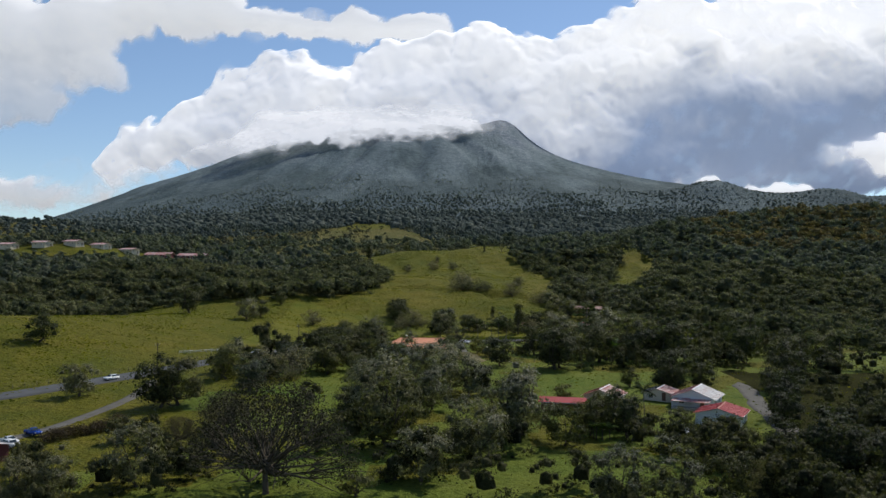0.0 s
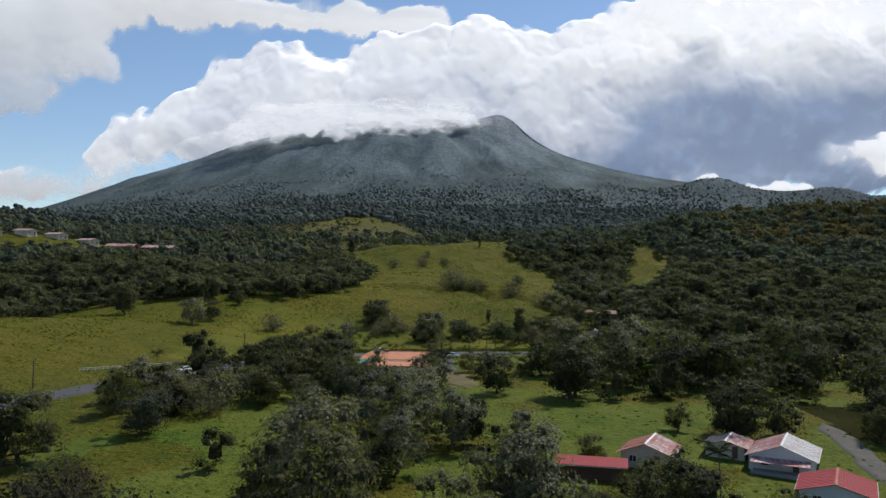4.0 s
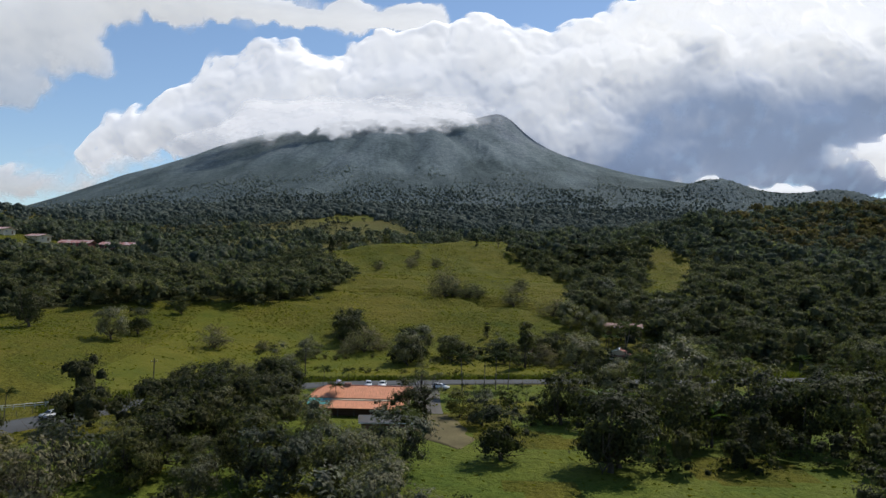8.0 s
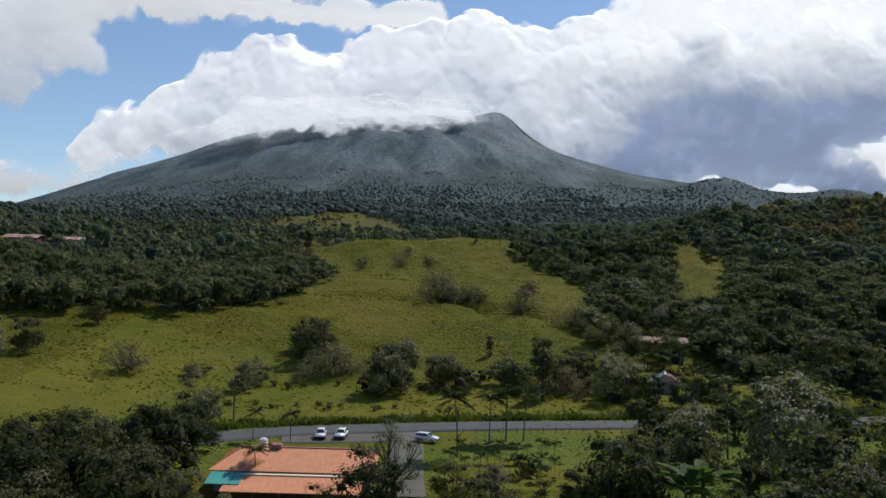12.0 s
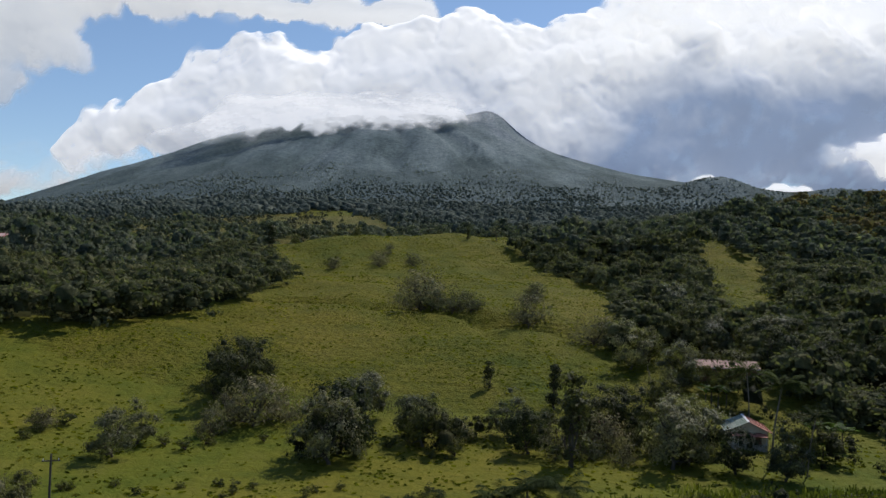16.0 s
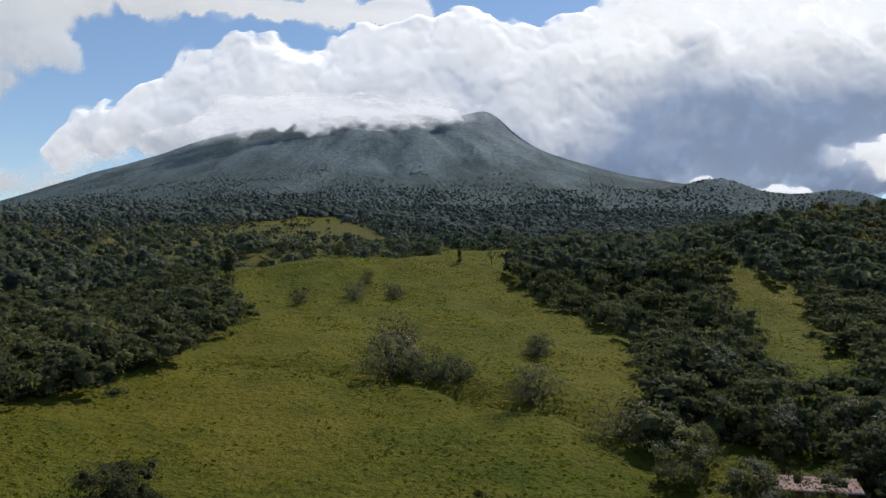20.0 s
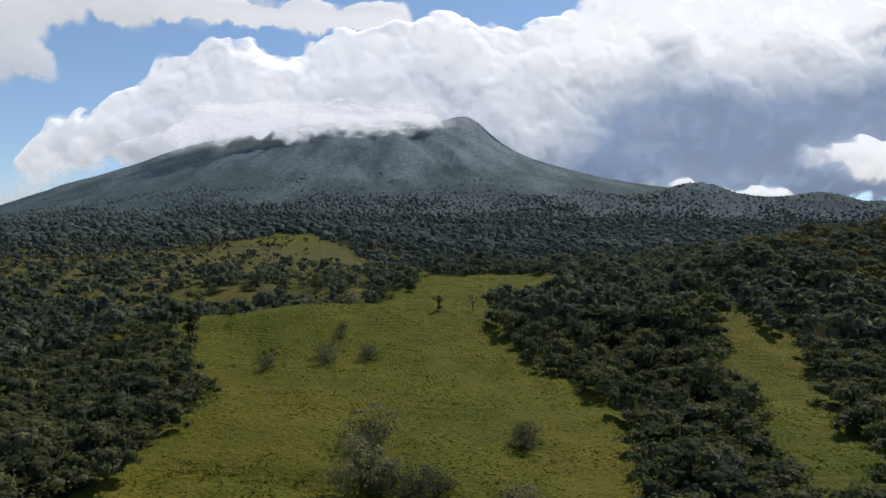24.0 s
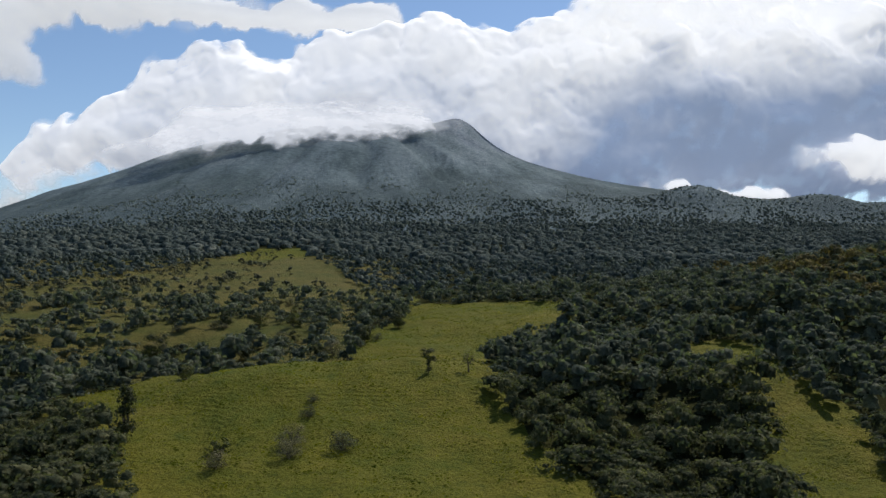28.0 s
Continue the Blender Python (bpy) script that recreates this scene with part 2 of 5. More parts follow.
def height(x, y):
    x, y = np.asarray(x, float), np.asarray(y, float)
    z = RISE(y)
    d, s = segment(x, y, -85, 425, -165, 270)
    z = z + (5 + 8 * s) * np.exp(-(d / 50) ** 2)                # spur of the pasture
    d, s = segment(x, y, -132, 670, -100, 520)
    z = z - 10 * np.exp(-(d / 36) ** 2)                         # wooded ravine
    z = z + hump(x, y, 18, 664, 80, 40, 11.0) - hump(x, y, -105, 765, 70, 65, 11.0) - hump(x, y, 98, 590, 26, 90, 5.0)
    z = z + hump(x, y, 155, 670, 55, 70, 9.0)                   # strip of pasture between the woods
    z = z + hump(x, y, 420, 860, 210, 190, 40.0) + hump(x, y, 800, 1000, 300, 300, 35.0) + hump(x, y, 222, 745, 55, 60, 20.0)
    z = z - hump(x, y, 20, 455, 200, 10, 1.2)
    z = z + hump(x, y, -135, 1500, 170, 190, 22.0) + hump(x, y, -310, 690, 120, 80, 14.0) - hump(x, y, -222, 688, 62, 60, 10.5)
    for q in ((-28, 488, 8, 480), (8, 480, 38, 462), (38, 462, 62, 450), (30, 470, 33, 448)):      # a washed-out gully
        z = z - 2.3 * np.exp(-(segment(x, y, *q)[0] / 2.8) ** 2)
    near = np.clip((y - 370) / 120, 0, 1) * np.clip((1200 - y) / 400, 0, 1)
    z = z + near * (waves(x, y, 75, 3) * 1.5 + waves(x, y, 27, 4) * 0.8 + waves(x, y, 11, 6) * 0.3)
    far = np.clip((y - 900) / 900, 0, 1)
    z = z + far * waves(x, y, 420, 5) * 11
    z = z - 38 * np.clip((-x - 480) / 500, 0, 1) * np.clip((y - 1150) / 700, 0, 1) + hump(x, y, -640, 1130, 200, 120, 18.0)      # the land falls away beyond a low ridge
    # the volcano
    px, py = x - PEAK[0], y - PEAK[1]
    r = np.hypot(px, py) + 1e-6
    c = px / r
    wl, wr, wf = np.clip(-c, 0, 1) ** 4, np.clip(c, 0, 1) ** 1.5, np.clip(-py / r, 0, 1) ** 2
    back = np.clip(py / r, 0, 1) ** 1.5
    cone = (wl * LEFT(r) + wr * RIGHT(r) + (wf + back) * FRONT(r)) / (wl + wr + wf + back)
    ang = np.arctan2(px, -py)
    rib = np.sin(ang * 29 + waves(x, y, 1300, 8) * 2.6) * 0.9 + np.sin(ang * 67 + waves(x, y, 700, 9) * 2.8) * 0.45
    cone = cone + rib * 5 * np.clip((r - 350) / 700, 0, 1) * np.clip((2300 - r) / 1200, 0, 1)
    for a, w in ((0.02, 0.022), (0.265, 0.018), (0.315, 0.018), (-0.28, 0.02), (-0.74, 0.022)):      # lava gullies
        cone = cone - 24 * np.exp(-((ang - a - waves(x, y, 500, 10) * 0.025) / w / (1 + 200 / r)) ** 2) * np.clip((r - 450) / 200, 0, 1) * np.clip((1500 - r) / 400, 0, 1)
    cone = cone + 70 * np.exp(-((px - 465) / 120) ** 2 - (py / 420) ** 2)                # the summit knob
    cone = cone + hump(x, y, 965, 2800, 130, 200, 62) + hump(x, y, 1200, 2850, 200, 200, 24) + hump(x, y, 1420, 2850, 130, 200, 52) + hump(x, y, 1700, 2900, 160, 200, 50)
    cone = cone + hump(x, y, -1500, 4300, 120, 500, 22)
    k = 12.0
    return np.logaddexp(z / k, cone / k) * k - 0.0


def ground_at(x, y):
    return float(height(x, y))


def mesh_from(name, verts, faces, mats, smooth=True):
    me = bpy.data.meshes.new(name)
    verts, faces = np.asarray(verts, np.float32), np.asarray(faces, np.int32)
    n = faces.shape[1]
    me.vertices.add(len(verts))
    me.vertices.foreach_set("co", verts.ravel())
    me.loops.add(faces.size)
    me.loops.foreach_set("vertex_index", faces.ravel())
    me.polygons.add(len(faces))
    me.polygons.foreach_set("loop_start", np.arange(0, faces.size, n, dtype=np.int32))
    me.polygons.foreach_set("use_smooth", np.full(len(faces), smooth))
    me.update(calc_edges=True)
    for m in mats if isinstance(mats, (list, tuple)) else [mats]:
        me.materials.append(m)
    return me


def grid_sheet(name, xs, ys, f, mat):
    gx, gy = np.meshgrid(xs, ys)
    v = np.stack([gx, gy, f(gx, gy)], -1).reshape(-1, 3)
    w, h = len(xs), len(ys)
    i = (np.arange(h - 1)[:, None] * w + np.arange(w - 1)[None]).ravel()
    return new(name, mesh_from(name, v, np.stack([i, i + 1, i + w + 1, i + w], -1), mat))


def spaced(lo, hi, mid_lo, mid_hi, fine, growth):
    """Coordinates with a fine even middle and steps that grow outwards."""
    mid = list(np.arange(mid_lo, mid_hi + 0.1, fine))
    for end, sign in ((hi, 1), (lo, -1)):
        step, v = fine, mid[-1] if sign > 0 else mid[0]
        while (end - v) * sign > 0:
            step = min(step * growth, 60)
            v += sign * step
            mid = mid + [v] if sign > 0 else [v] + mid
    return np.array(mid)




def inside(x, y, corners):
    """Which points lie inside a plan outline."""
    res = np.zeros(np.shape(x), bool)
    for (ax, ay), (bx, by) in zip(corners, corners[1:] + corners[:1]):
        cross = (ay > y) != (by > y)
        with np.errstate(divide="ignore", invalid="ignore"):
            res ^= cross & (x < (bx - ax) * (y - ay) / (by - ay + 1e-9) + ax)
    return res


# open pasture, seen from above
PASTURE = [(-185, 150), (-175, 300), (-150, 412), (-113, 421), (-84, 425), (-64, 435), (-47, 450), (-36, 464), (-31, 488), (-30, 515), (-33, 550), (-50, 592), (-80, 635), (-100, 662), (-70, 695),
           (0, 722), (64, 705), (57, 631), (61, 612), (68, 581), (79, 562), (80, 515), (72, 476), (65, 457), (63, 440), (66, 415), (85, 390), (150, 380), (170, 300), (200, 100), (0, 40)]
STRIP = [(97, 470), (108, 500), (117, 532), (128, 575), (143, 620), (140, 655), (137, 700), (168, 690), (163, 640), (164, 606), (156, 572), (140, 530), (132, 505), (120, 470)]
PLATEAU = [(-25, 712), (-8, 770), (12, 815), (30, 860), (30, 940), (110, 938), (150, 905), (140, 860), (127, 813), (95, 792), (78, 750), (70, 700)]
FAR_HILL = [(-330, 1010), (-250, 1150), (-185, 1300), (-160, 1430), (-98, 1440), (-40, 1200), (10, 1040), (45, 965), (-10, 880), (-110, 850), (-240, 880)]


def half_open(x, y):
    """Rough land behind the hill with scattered trees."""
    return (x > -250 + waves(x, y, 90, 96) * 25) & (x < 5) & (y > 745 + np.clip(-x - 110, 0, 200) * 0.55) & (y < 1010)


def wooded(x, y):
    """Where woods stand."""
    fx, fy = x + waves(x, y, 120, 93) * 14 + waves(x, y, 37, 94) * 6, y + waves(x, y, 110, 95) * 22
    w = ~inside(x, y, PASTURE) & ~inside(x, y, STRIP) & ~inside(x, y, PLATEAU) & ~inside(fx, fy, FAR_HILL)
    w &= ~((np.abs(x) < 150) & (y < 385)) & ~((x < -190) & (x > -370) & (np.abs(y - 680 - (x + 215) * 0.4) < 21))
    return w & ~((x < -95) & (y < 250)) & ~((x > 58) & (x < 92) & (y > 370) & (y < 436)) & (y > 150) & ~half_open(x, y)


def deep_wood(x, y):
    """Under the crowns, a few metres in from the edge."""
    return wooded(x, y) & wooded(x, y - 7) & wooded(x - 5, y) & wooded(x + 5, y)


ground = grid_sheet("ground", spaced(-5200, 5200, -170, 190, 2.8, 1.05), spaced(-1500, 1700, 100, 720, 2.8, 1.035), height, GRASS)
tagged(ground, "rolling green cattle pasture with tussocky grass", "ground", kind="structure")
ground.data.materials.append(LITTER)
mid = np.empty(len(ground.data.polygons) * 3, np.float32)
ground.data.polygons.foreach_get("center", mid)
mid = mid.reshape(-1, 3)
ground.data.materials.append(ROUGH_GRASS)
rank = ((mid[:, 1] > 900) | half_open(mid[:, 0], mid[:, 1])) & (mid[:, 0] + waves(mid[:, 0], mid[:, 1], 60, 91) * 9 < 30) & (mid[:, 1] + waves(mid[:, 0], mid[:, 1], 90, 92) * 30 < 1330)
ground.data.polygons.foreach_set("material_index", np.where(rank, 2, deep_wood(mid[:, 0] + waves(mid[:, 0], mid[:, 1], 14, 90) * 1.5, mid[:, 1])).astype(np.int32))
ground.data.materials.append(LAWN)
ground.data.materials.append(FIELD)
kind = np.empty(len(mid), np.int32)
ground.data.polygons.foreach_get("material_index", kind)
sward = (mid[:, 1] < 337) & (mid[:, 0] > -50 + waves(mid[:, 0], mid[:, 1], 40, 98) * 12) & (mid[:, 0] < 300) & (waves(mid[:, 0], mid[:, 1], 55, 99) > -0.35)
kind[sward] = 3
kind[(kind == 0) & (mid[:, 1] > 300) & (mid[:, 0] > -75) & (mid[:, 0] < 110) & (mid[:, 1] < 399 + waves(mid[:, 0], mid[:, 1], 45, 88) * 4 + np.clip(-mid[:, 0] - 10, 0, 60) * 0.35)] = 4
kind[inside(mid[:, 0] + waves(mid[:, 0], mid[:, 1], 30, 89) * 7, mid[:, 1] + waves(mid[:, 0], mid[:, 1], 26, 90) * 7, [(50, 90), (160, 90), (160, 250), (96, 250), (73, 168), (48, 140)])] = 1
ground.data.polygons.foreach_set("material_index", kind)
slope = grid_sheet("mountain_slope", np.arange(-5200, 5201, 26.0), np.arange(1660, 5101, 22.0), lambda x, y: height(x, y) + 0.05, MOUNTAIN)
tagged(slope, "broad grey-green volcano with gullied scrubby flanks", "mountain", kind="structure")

# ---- foliage ----
RNG = np.random.RandomState(11)


def leaf_quads(r, centres, radii, count, size, droop=0.25, flat=0.8, heart=None):
    """Small leaf sprays spread through round clumps, denser towards their skin."""
    k = r.randint(0, len(centres), count)
    d = r.normal(size=(count, 3))
    d /= np.linalg.norm(d, axis=1)[:, None] + 1e-9
    d[:, 2] = np.where(d[:, 2] < -0.6, -d[:, 2] * 0.6, d[:, 2])
    rad = radii[k] * r.uniform(0.55, 1.08, count)
    p = centres[k] + d * rad[:, None] * np.array([1, 1, flat])
    nrm = d + r.normal(size=(count, 3)) * 0.4 + np.array([0, 0, 0.3])
    if heart is not None:                       # leaves face out of the whole crown
        out = p - np.array(heart)
        nrm = nrm * 0.45 + out / (np.linalg.norm(out, axis=1)[:, None] + 1e-9)
    nrm /= np.linalg.norm(nrm, axis=1)[:, None] + 1e-9
    a = np.cross(nrm, r.normal(size=(count, 3)))
    a /= np.linalg.norm(a, axis=1)[:, None] + 1e-9
    b = np.cross(nrm, a)
    s = size * r.uniform(0.6, 1.35, count)[:, None]
    q = np.stack([p - a * s, p - b * s * 0.45 - nrm * s * droop * 0.3, p + a * s * 0.9, p + b * s * 0.5 + nrm * s * droop], 1)
    return q.reshape(-1, 3), np.arange(count * 4).reshape(-1, 4)


def tube(path, radii, sides=6):
    path, vs, fs = [np.array(p, float) for p in path], [], []
    for i, p in enumerate(path):
        t = path[min(i + 1, len(path) - 1)] - path[max(i - 1, 0)]
        t /= np.linalg.norm(t) + 1e-9
        u = np.cross(t, (0.31, 0.95, 0.05))
        u /= np.linalg.norm(u) + 1e-9
        w = np.cross(t, u)
        for k in range(sides):
            a = 6.2832 * k / sides
            vs.append(p + (u * math.cos(a) + w * math.sin(a)) * radii[i])
    for i in range(len(path) - 1):
        for k in range(sides):
            j = (k + 1) % sides
            fs.append((i * sides + k, i * sides + j, (i + 1) * sides + j, (i + 1) * sides + k))
    return np.array(vs), np.array(fs)


def join(pieces):
    vs, fs, o = [], [], 0
    for v, f in pieces:
        vs.append(v), fs.append(np.asarray(f) + o)
        o += len(v)
    return np.concatenate(vs), np.concatenate(fs)


def lump(r, cx, cy, cz, rad, rings, seg):
    """A knobbly half-round clump of leaves."""
    vs, fs = [(cx, cy, cz + rad * r.uniform(0.85, 1.05))], []
    for i in range(rings):
        th = 2.0 * (i + 1) / rings
        for k in range(seg):
            a = 6.283 * (k + 0.5 * (i % 2)) / seg
            q = rad * r.uniform(0.78, 1.15)
            vs.append((cx + math.sin(th) * math.cos(a) * q, cy + math.sin(th) * math.sin(a) * q, cz + math.cos(th) * q))
    for k in range(0, seg, 2):
        fs.append((0, 1 + k, 1 + (k + 1) % seg, 1 + (k + 2) % seg))
    for i in range(rings - 1):
        for k in range(seg):
            j = (k + 1) % seg
            fs.append((1 + i * seg + k, 1 + (i + 1) * seg + k, 1 + (i + 1) * seg + j, 1 + i * seg + j))
    return np.array(vs), np.array(fs)


def make_tree(seed, h, spread, trunk_h, clumps, n_leaf, leaf, mats, shape="round", limbs=None):
    """A tapered, leaning trunk with limbs that reach the clumps of the crown. Returns its two meshes."""
    r = np.random.RandomState(seed)
    cs, rs = [], []
    for i in range(clumps):
        a, q = r.uniform(0, 6.283), math.sqrt(r.uniform(0.02, 1))
        if shape == "umbrella":
            z = h * (0.93 - 0.2 * q * q) + r.normal() * 0.04 * h
        elif shape == "dome":
            z = h * (0.9 - 0.5 * q * q - 0.26 * r.uniform() ** 2)
        elif shape == "column":
            q *= 0.8
            z = trunk_h + (h - trunk_h) * r.uniform(0.05, 0.95)
            q *= 1.15 - 0.7 * (z - trunk_h) / (h - trunk_h)
        else:
            z = trunk_h + (h - trunk_h) * (0.06 + 0.82 * r.uniform(0, 1) * math.sqrt(1.05 - 0.75 * q * q))
            if i % 4 == 1:                       # boughs that hang low
                z = trunk_h + (h - trunk_h) * r.uniform(0.0, 0.16)
        cs.append((math.cos(a) * q * spread * 0.8, math.sin(a) * q * spread * 0.8, z))
        rs.append(spread * r.uniform(0.24, 0.42) * (0.62 if shape == "dome" else 1))
    cs, rs = np.array(cs), np.array(rs)
    lean = r.normal(size=2) * 0.03 * h
    base = max(0.12, h * 0.024)
    top = np.array([lean[0], lean[1], trunk_h])
    wood = [tube([(0, 0, -0.6), (0, 0, 0.25), top * 0.5 + r.normal(size=3) * 0.1, top], [base * 1.7, base * 1.15, base, base * 0.8], 8)]
    order = np.argsort(r.uniform(size=clumps))[: (limbs or min(clumps, 9))]
    for i in order:
        st = top * r.uniform(0.55 if limbs else 0.75, 1.0)
        mid = st * 0.45 + cs[i] * 0.55 + np.array([0, 0, -0.06 * h]) + r.normal(size=3) * 0.03 * h
        wood.append(tube([st, mid, cs[i]], [base * 0.6, base * 0.33, base * 0.08], 5))
        for _ in range(4 if limbs else 2):
            e = cs[i] + r.normal(size=3) * rs[i] * 0.7
            wood.append(tube([mid, (mid + e) / 2 + r.normal(size=3) * 0.02 * h, e], [base * 0.25, base * 0.15, base * 0.04], 4))
    tv, tf = join(wood)
    if shape == "column":
        rs = rs * 1.5
    sprays = [leaf_quads(r, cs, rs, n_leaf, leaf, heart=(0, 0, trunk_h + 0.3 * (h - trunk_h)) if shape == "round" else None)]
    if n_leaf > 800 and shape == "round" and mats[1] is not LEAF_DRY:
        sprays += [lump(r, *c, q * 0.34, 2, 6) for c, q in zip(cs, rs)]
    lv, lf = join(sprays)
    return mesh_from("trunk", tv, tf, mats[0]), mesh_from("crown", lv, lf, mats[1], True)


def tree_thing(name, meshes, label, category="tree"):
    root = tagged(new(name), label, category)
    for part_name, me in zip(("trunk", "crown"), meshes):
        ob = new(part_name, me)
        ob.parent = root
    return root


def make_palm(seed, h, fronds, length, lean=0.6):
    r = np.random.RandomState(seed)
    a = r.uniform(0, 6.283)
    top = np.array([math.cos(a) * lean, math.sin(a) * lean, h])
    trunk = tube([(0, 0, -0.5), (0, 0, 0.2), top * np.array([0.3, 0.3, 0.5]), top], [0.22, 0.15, 0.11, 0.10], 8)
    quads = []
    for i in range(fronds):
        a, up = 6.283 * i / fronds + r.uniform(-0.2, 0.2), r.uniform(-0.2, 1.5)
        d = np.array([math.cos(a), math.sin(a), 0])
        side = np.array([-d[1], d[0], 0])
        pts = [top + d * length * s * (0.55 + 0.45 * math.cos(up)) + np.array([0, 0, length * (up * s * 0.85 - (0.42 + 0.16 * up) * s * s)]) for s in np.linspace(0, 1, 8)]
        for j in range(7):
            for sg in (-1, 1):
                for q in (0.0, 0.33, 0.67):
                    p = pts[j] * (1 - q) + pts[j + 1] * q
                    w = length * 0.24 * math.sin(0.25 + 2.6 * (j + q) / 7.5)
                    out = side * sg * w + d * w * 0.45 + np.array([0, 0, -w * r.uniform(0.25, 0.6)])
                    quads.append(np.array([p, p + d * 0.15, p + out + d * 0.07, p + out]))
    v = np.concatenate(quads)
    return mesh_from("trunk", *trunk, BARK_PALE), mesh_from("crown", v, np.arange(len(v)).reshape(-1, 4), LEAF_PALM, False)


def make_banana(seed, h, blades):
    r = np.random.RandomState(seed)
    stems, quads = [], []
    for s in range(4):
        o = np.array([r.normal() * 1.1, r.normal() * 1.1, 0])
        hh = h * r.uniform(0.45, 0.75)
        stems.append(tube([o + (0, 0, -0.3), o + (0, 0, hh)], [0.16, 0.09], 6))
        for i in range(blades):
            a, up = r.uniform(0, 6.283), r.uniform(0.5, 1.45)
            d = np.array([math.cos(a), math.sin(a), 0])
            side = np.array([-d[1], d[0], 0])
            ln = h * r.uniform(0.4, 0.6)
            pts = [o + (0, 0, hh) + d * ln * q * math.cos(up * (1 - q)) + np.array([0, 0, ln * (math.sin(up) * q - 0.45 * q * q)]) for q in np.linspace(0, 1, 5)]
            for j in range(4):
                w0, w1 = [0.42 * math.sin(0.3 + 2.7 * q / 4) for q in (j, j + 1)]
                for sg in (-1, 1):
                    quads.append(np.array([pts[j], pts[j + 1], pts[j + 1] + side * sg * w1 + (0, 0, 0.12), pts[j] + side * sg * w0 + (0, 0, 0.12)]))
    v = np.concatenate(quads)
    return mesh_from("stem", *join(stems), BARK), mesh_from("crown", v, np.arange(len(v)).reshape(-1, 4), LEAF_BANANA, False)


KINDS = {
    "round": [make_tree(20 + i, 9.5, 4.6, 1.2, 28, 3400, 0.2, (BARK, LEAF)) for i in range(3)],
    "dark": [make_tree(30 + i, 10.5, 4.6, 1.2, 30, 3400, 0.21, (BARK, LEAF_DARK)) for i in range(3)],
    "olive": [make_tree(40 + i, 9.5, 4.7, 1.2, 28, 3400, 0.2, (BARK, LEAF_OLIVE)) for i in range(3)],
    "wide": [make_tree(50 + i, 11.0, 9.6, 3.0, 84, 9000, 0.14, (BARK, LEAF_FINE), "dome", 40) for i in range(2)],
    "column": [make_tree(60 + i, 9.0, 2.3, 0.8, 22, 1500, 0.27, (BARK, LEAF_DARK), "column") for i in range(2)],
    "sparse": [make_tree(70 + i, 6.6, 5.2, 0.7, 24, 1200, 0.26, (BARK, LEAF_DRY), "round", 18) for i in range(2)],
    "bare": [make_tree(80, 14.5, 4.6, 6.0, 22, 2600, 0.12, (BARK, LEAF_OLIVE), "dome", 7)],
    "bush": [make_tree(90 + i, 3.0, 2.2, 0.3, 10, 420, 0.22, (BARK, LEAF)) for i in range(2)],
    "palm": [make_palm(100 + i, 8.5, 19, 3.3) for i in range(2)],
    "coconut": [make_palm(105, 11.5, 22, 3.6, 1.4)],
    "banana": [make_banana(110 + i, 4.2, 10) for i in range(2)],
}
LABELS = {
    "round": ("broadleaf_tree", "rounded green broadleaf tree standing in grass"),
    "dark": ("broadleaf_tree", "dense dark green broadleaf tree with deep shade below"),
    "olive": ("broadleaf_tree", "olive-green broadleaf tree with pale shiny leaves"),
    "wide": ("rain_tree", "wide spreading tree with fine olive foliage"),
    "column": ("columnar_tree", "narrow dark green upright tree"),
    "sparse": ("thin_tree", "small grey tree with thin dry foliage"),
    "bare": ("bare_tree", "tall nearly leafless tree with forked pale limbs"),
    "bush": ("bush", "low leafy green bush in the pasture"),
    "palm": ("palm_tree", "slim palm tree with feathery drooping fronds"),
    "coconut": ("coconut_palm", "tall coconut palm with a leaning trunk"),
    "banana": ("banana_plant", "clump of banana plants with broad light green leaves"),
}
GROUPS = {"palm": "palms by the road and the houses", "sparse": "small thin trees on the pasture", "banana": "banana plants round the houses", "bush": "low bushes", "round": "broadleaf trees", "dark": "broadleaf trees", "olive": "broadleaf trees"}
FIRST = {}


def plant(kind, x, y, size=1.0, turn=None, group=""):
    """Stands a tree of this kind on the ground; size is a factor on its usual height."""
    v = RNG.randint(len(KINDS[kind]))
    turn = RNG.uniform(0, 360) if turn is None else turn
    if (kind, v) not in FIRST:
        name, label = LABELS[kind]
        FIRST[kind, v] = tree_thing(name, KINDS[kind][v], label, "palm" if "palm" in name or "coconut" in name else "bush" if kind == "bush" else "plant" if kind == "banana" else "tree")
        ob = FIRST[kind, v]
    else:
        ob = copy_thing(FIRST[kind, v], Matrix())
    ob.matrix_basis = pose(x, y, ground_at(x, y) - 0.05, 0, 0, turn) @ Matrix.Diagonal((size * RNG.uniform(0.93, 1.07), size * RNG.uniform(0.93, 1.07), size, 1))
    tagged(ob, group=group or GROUPS.get(kind, ""))
    return ob

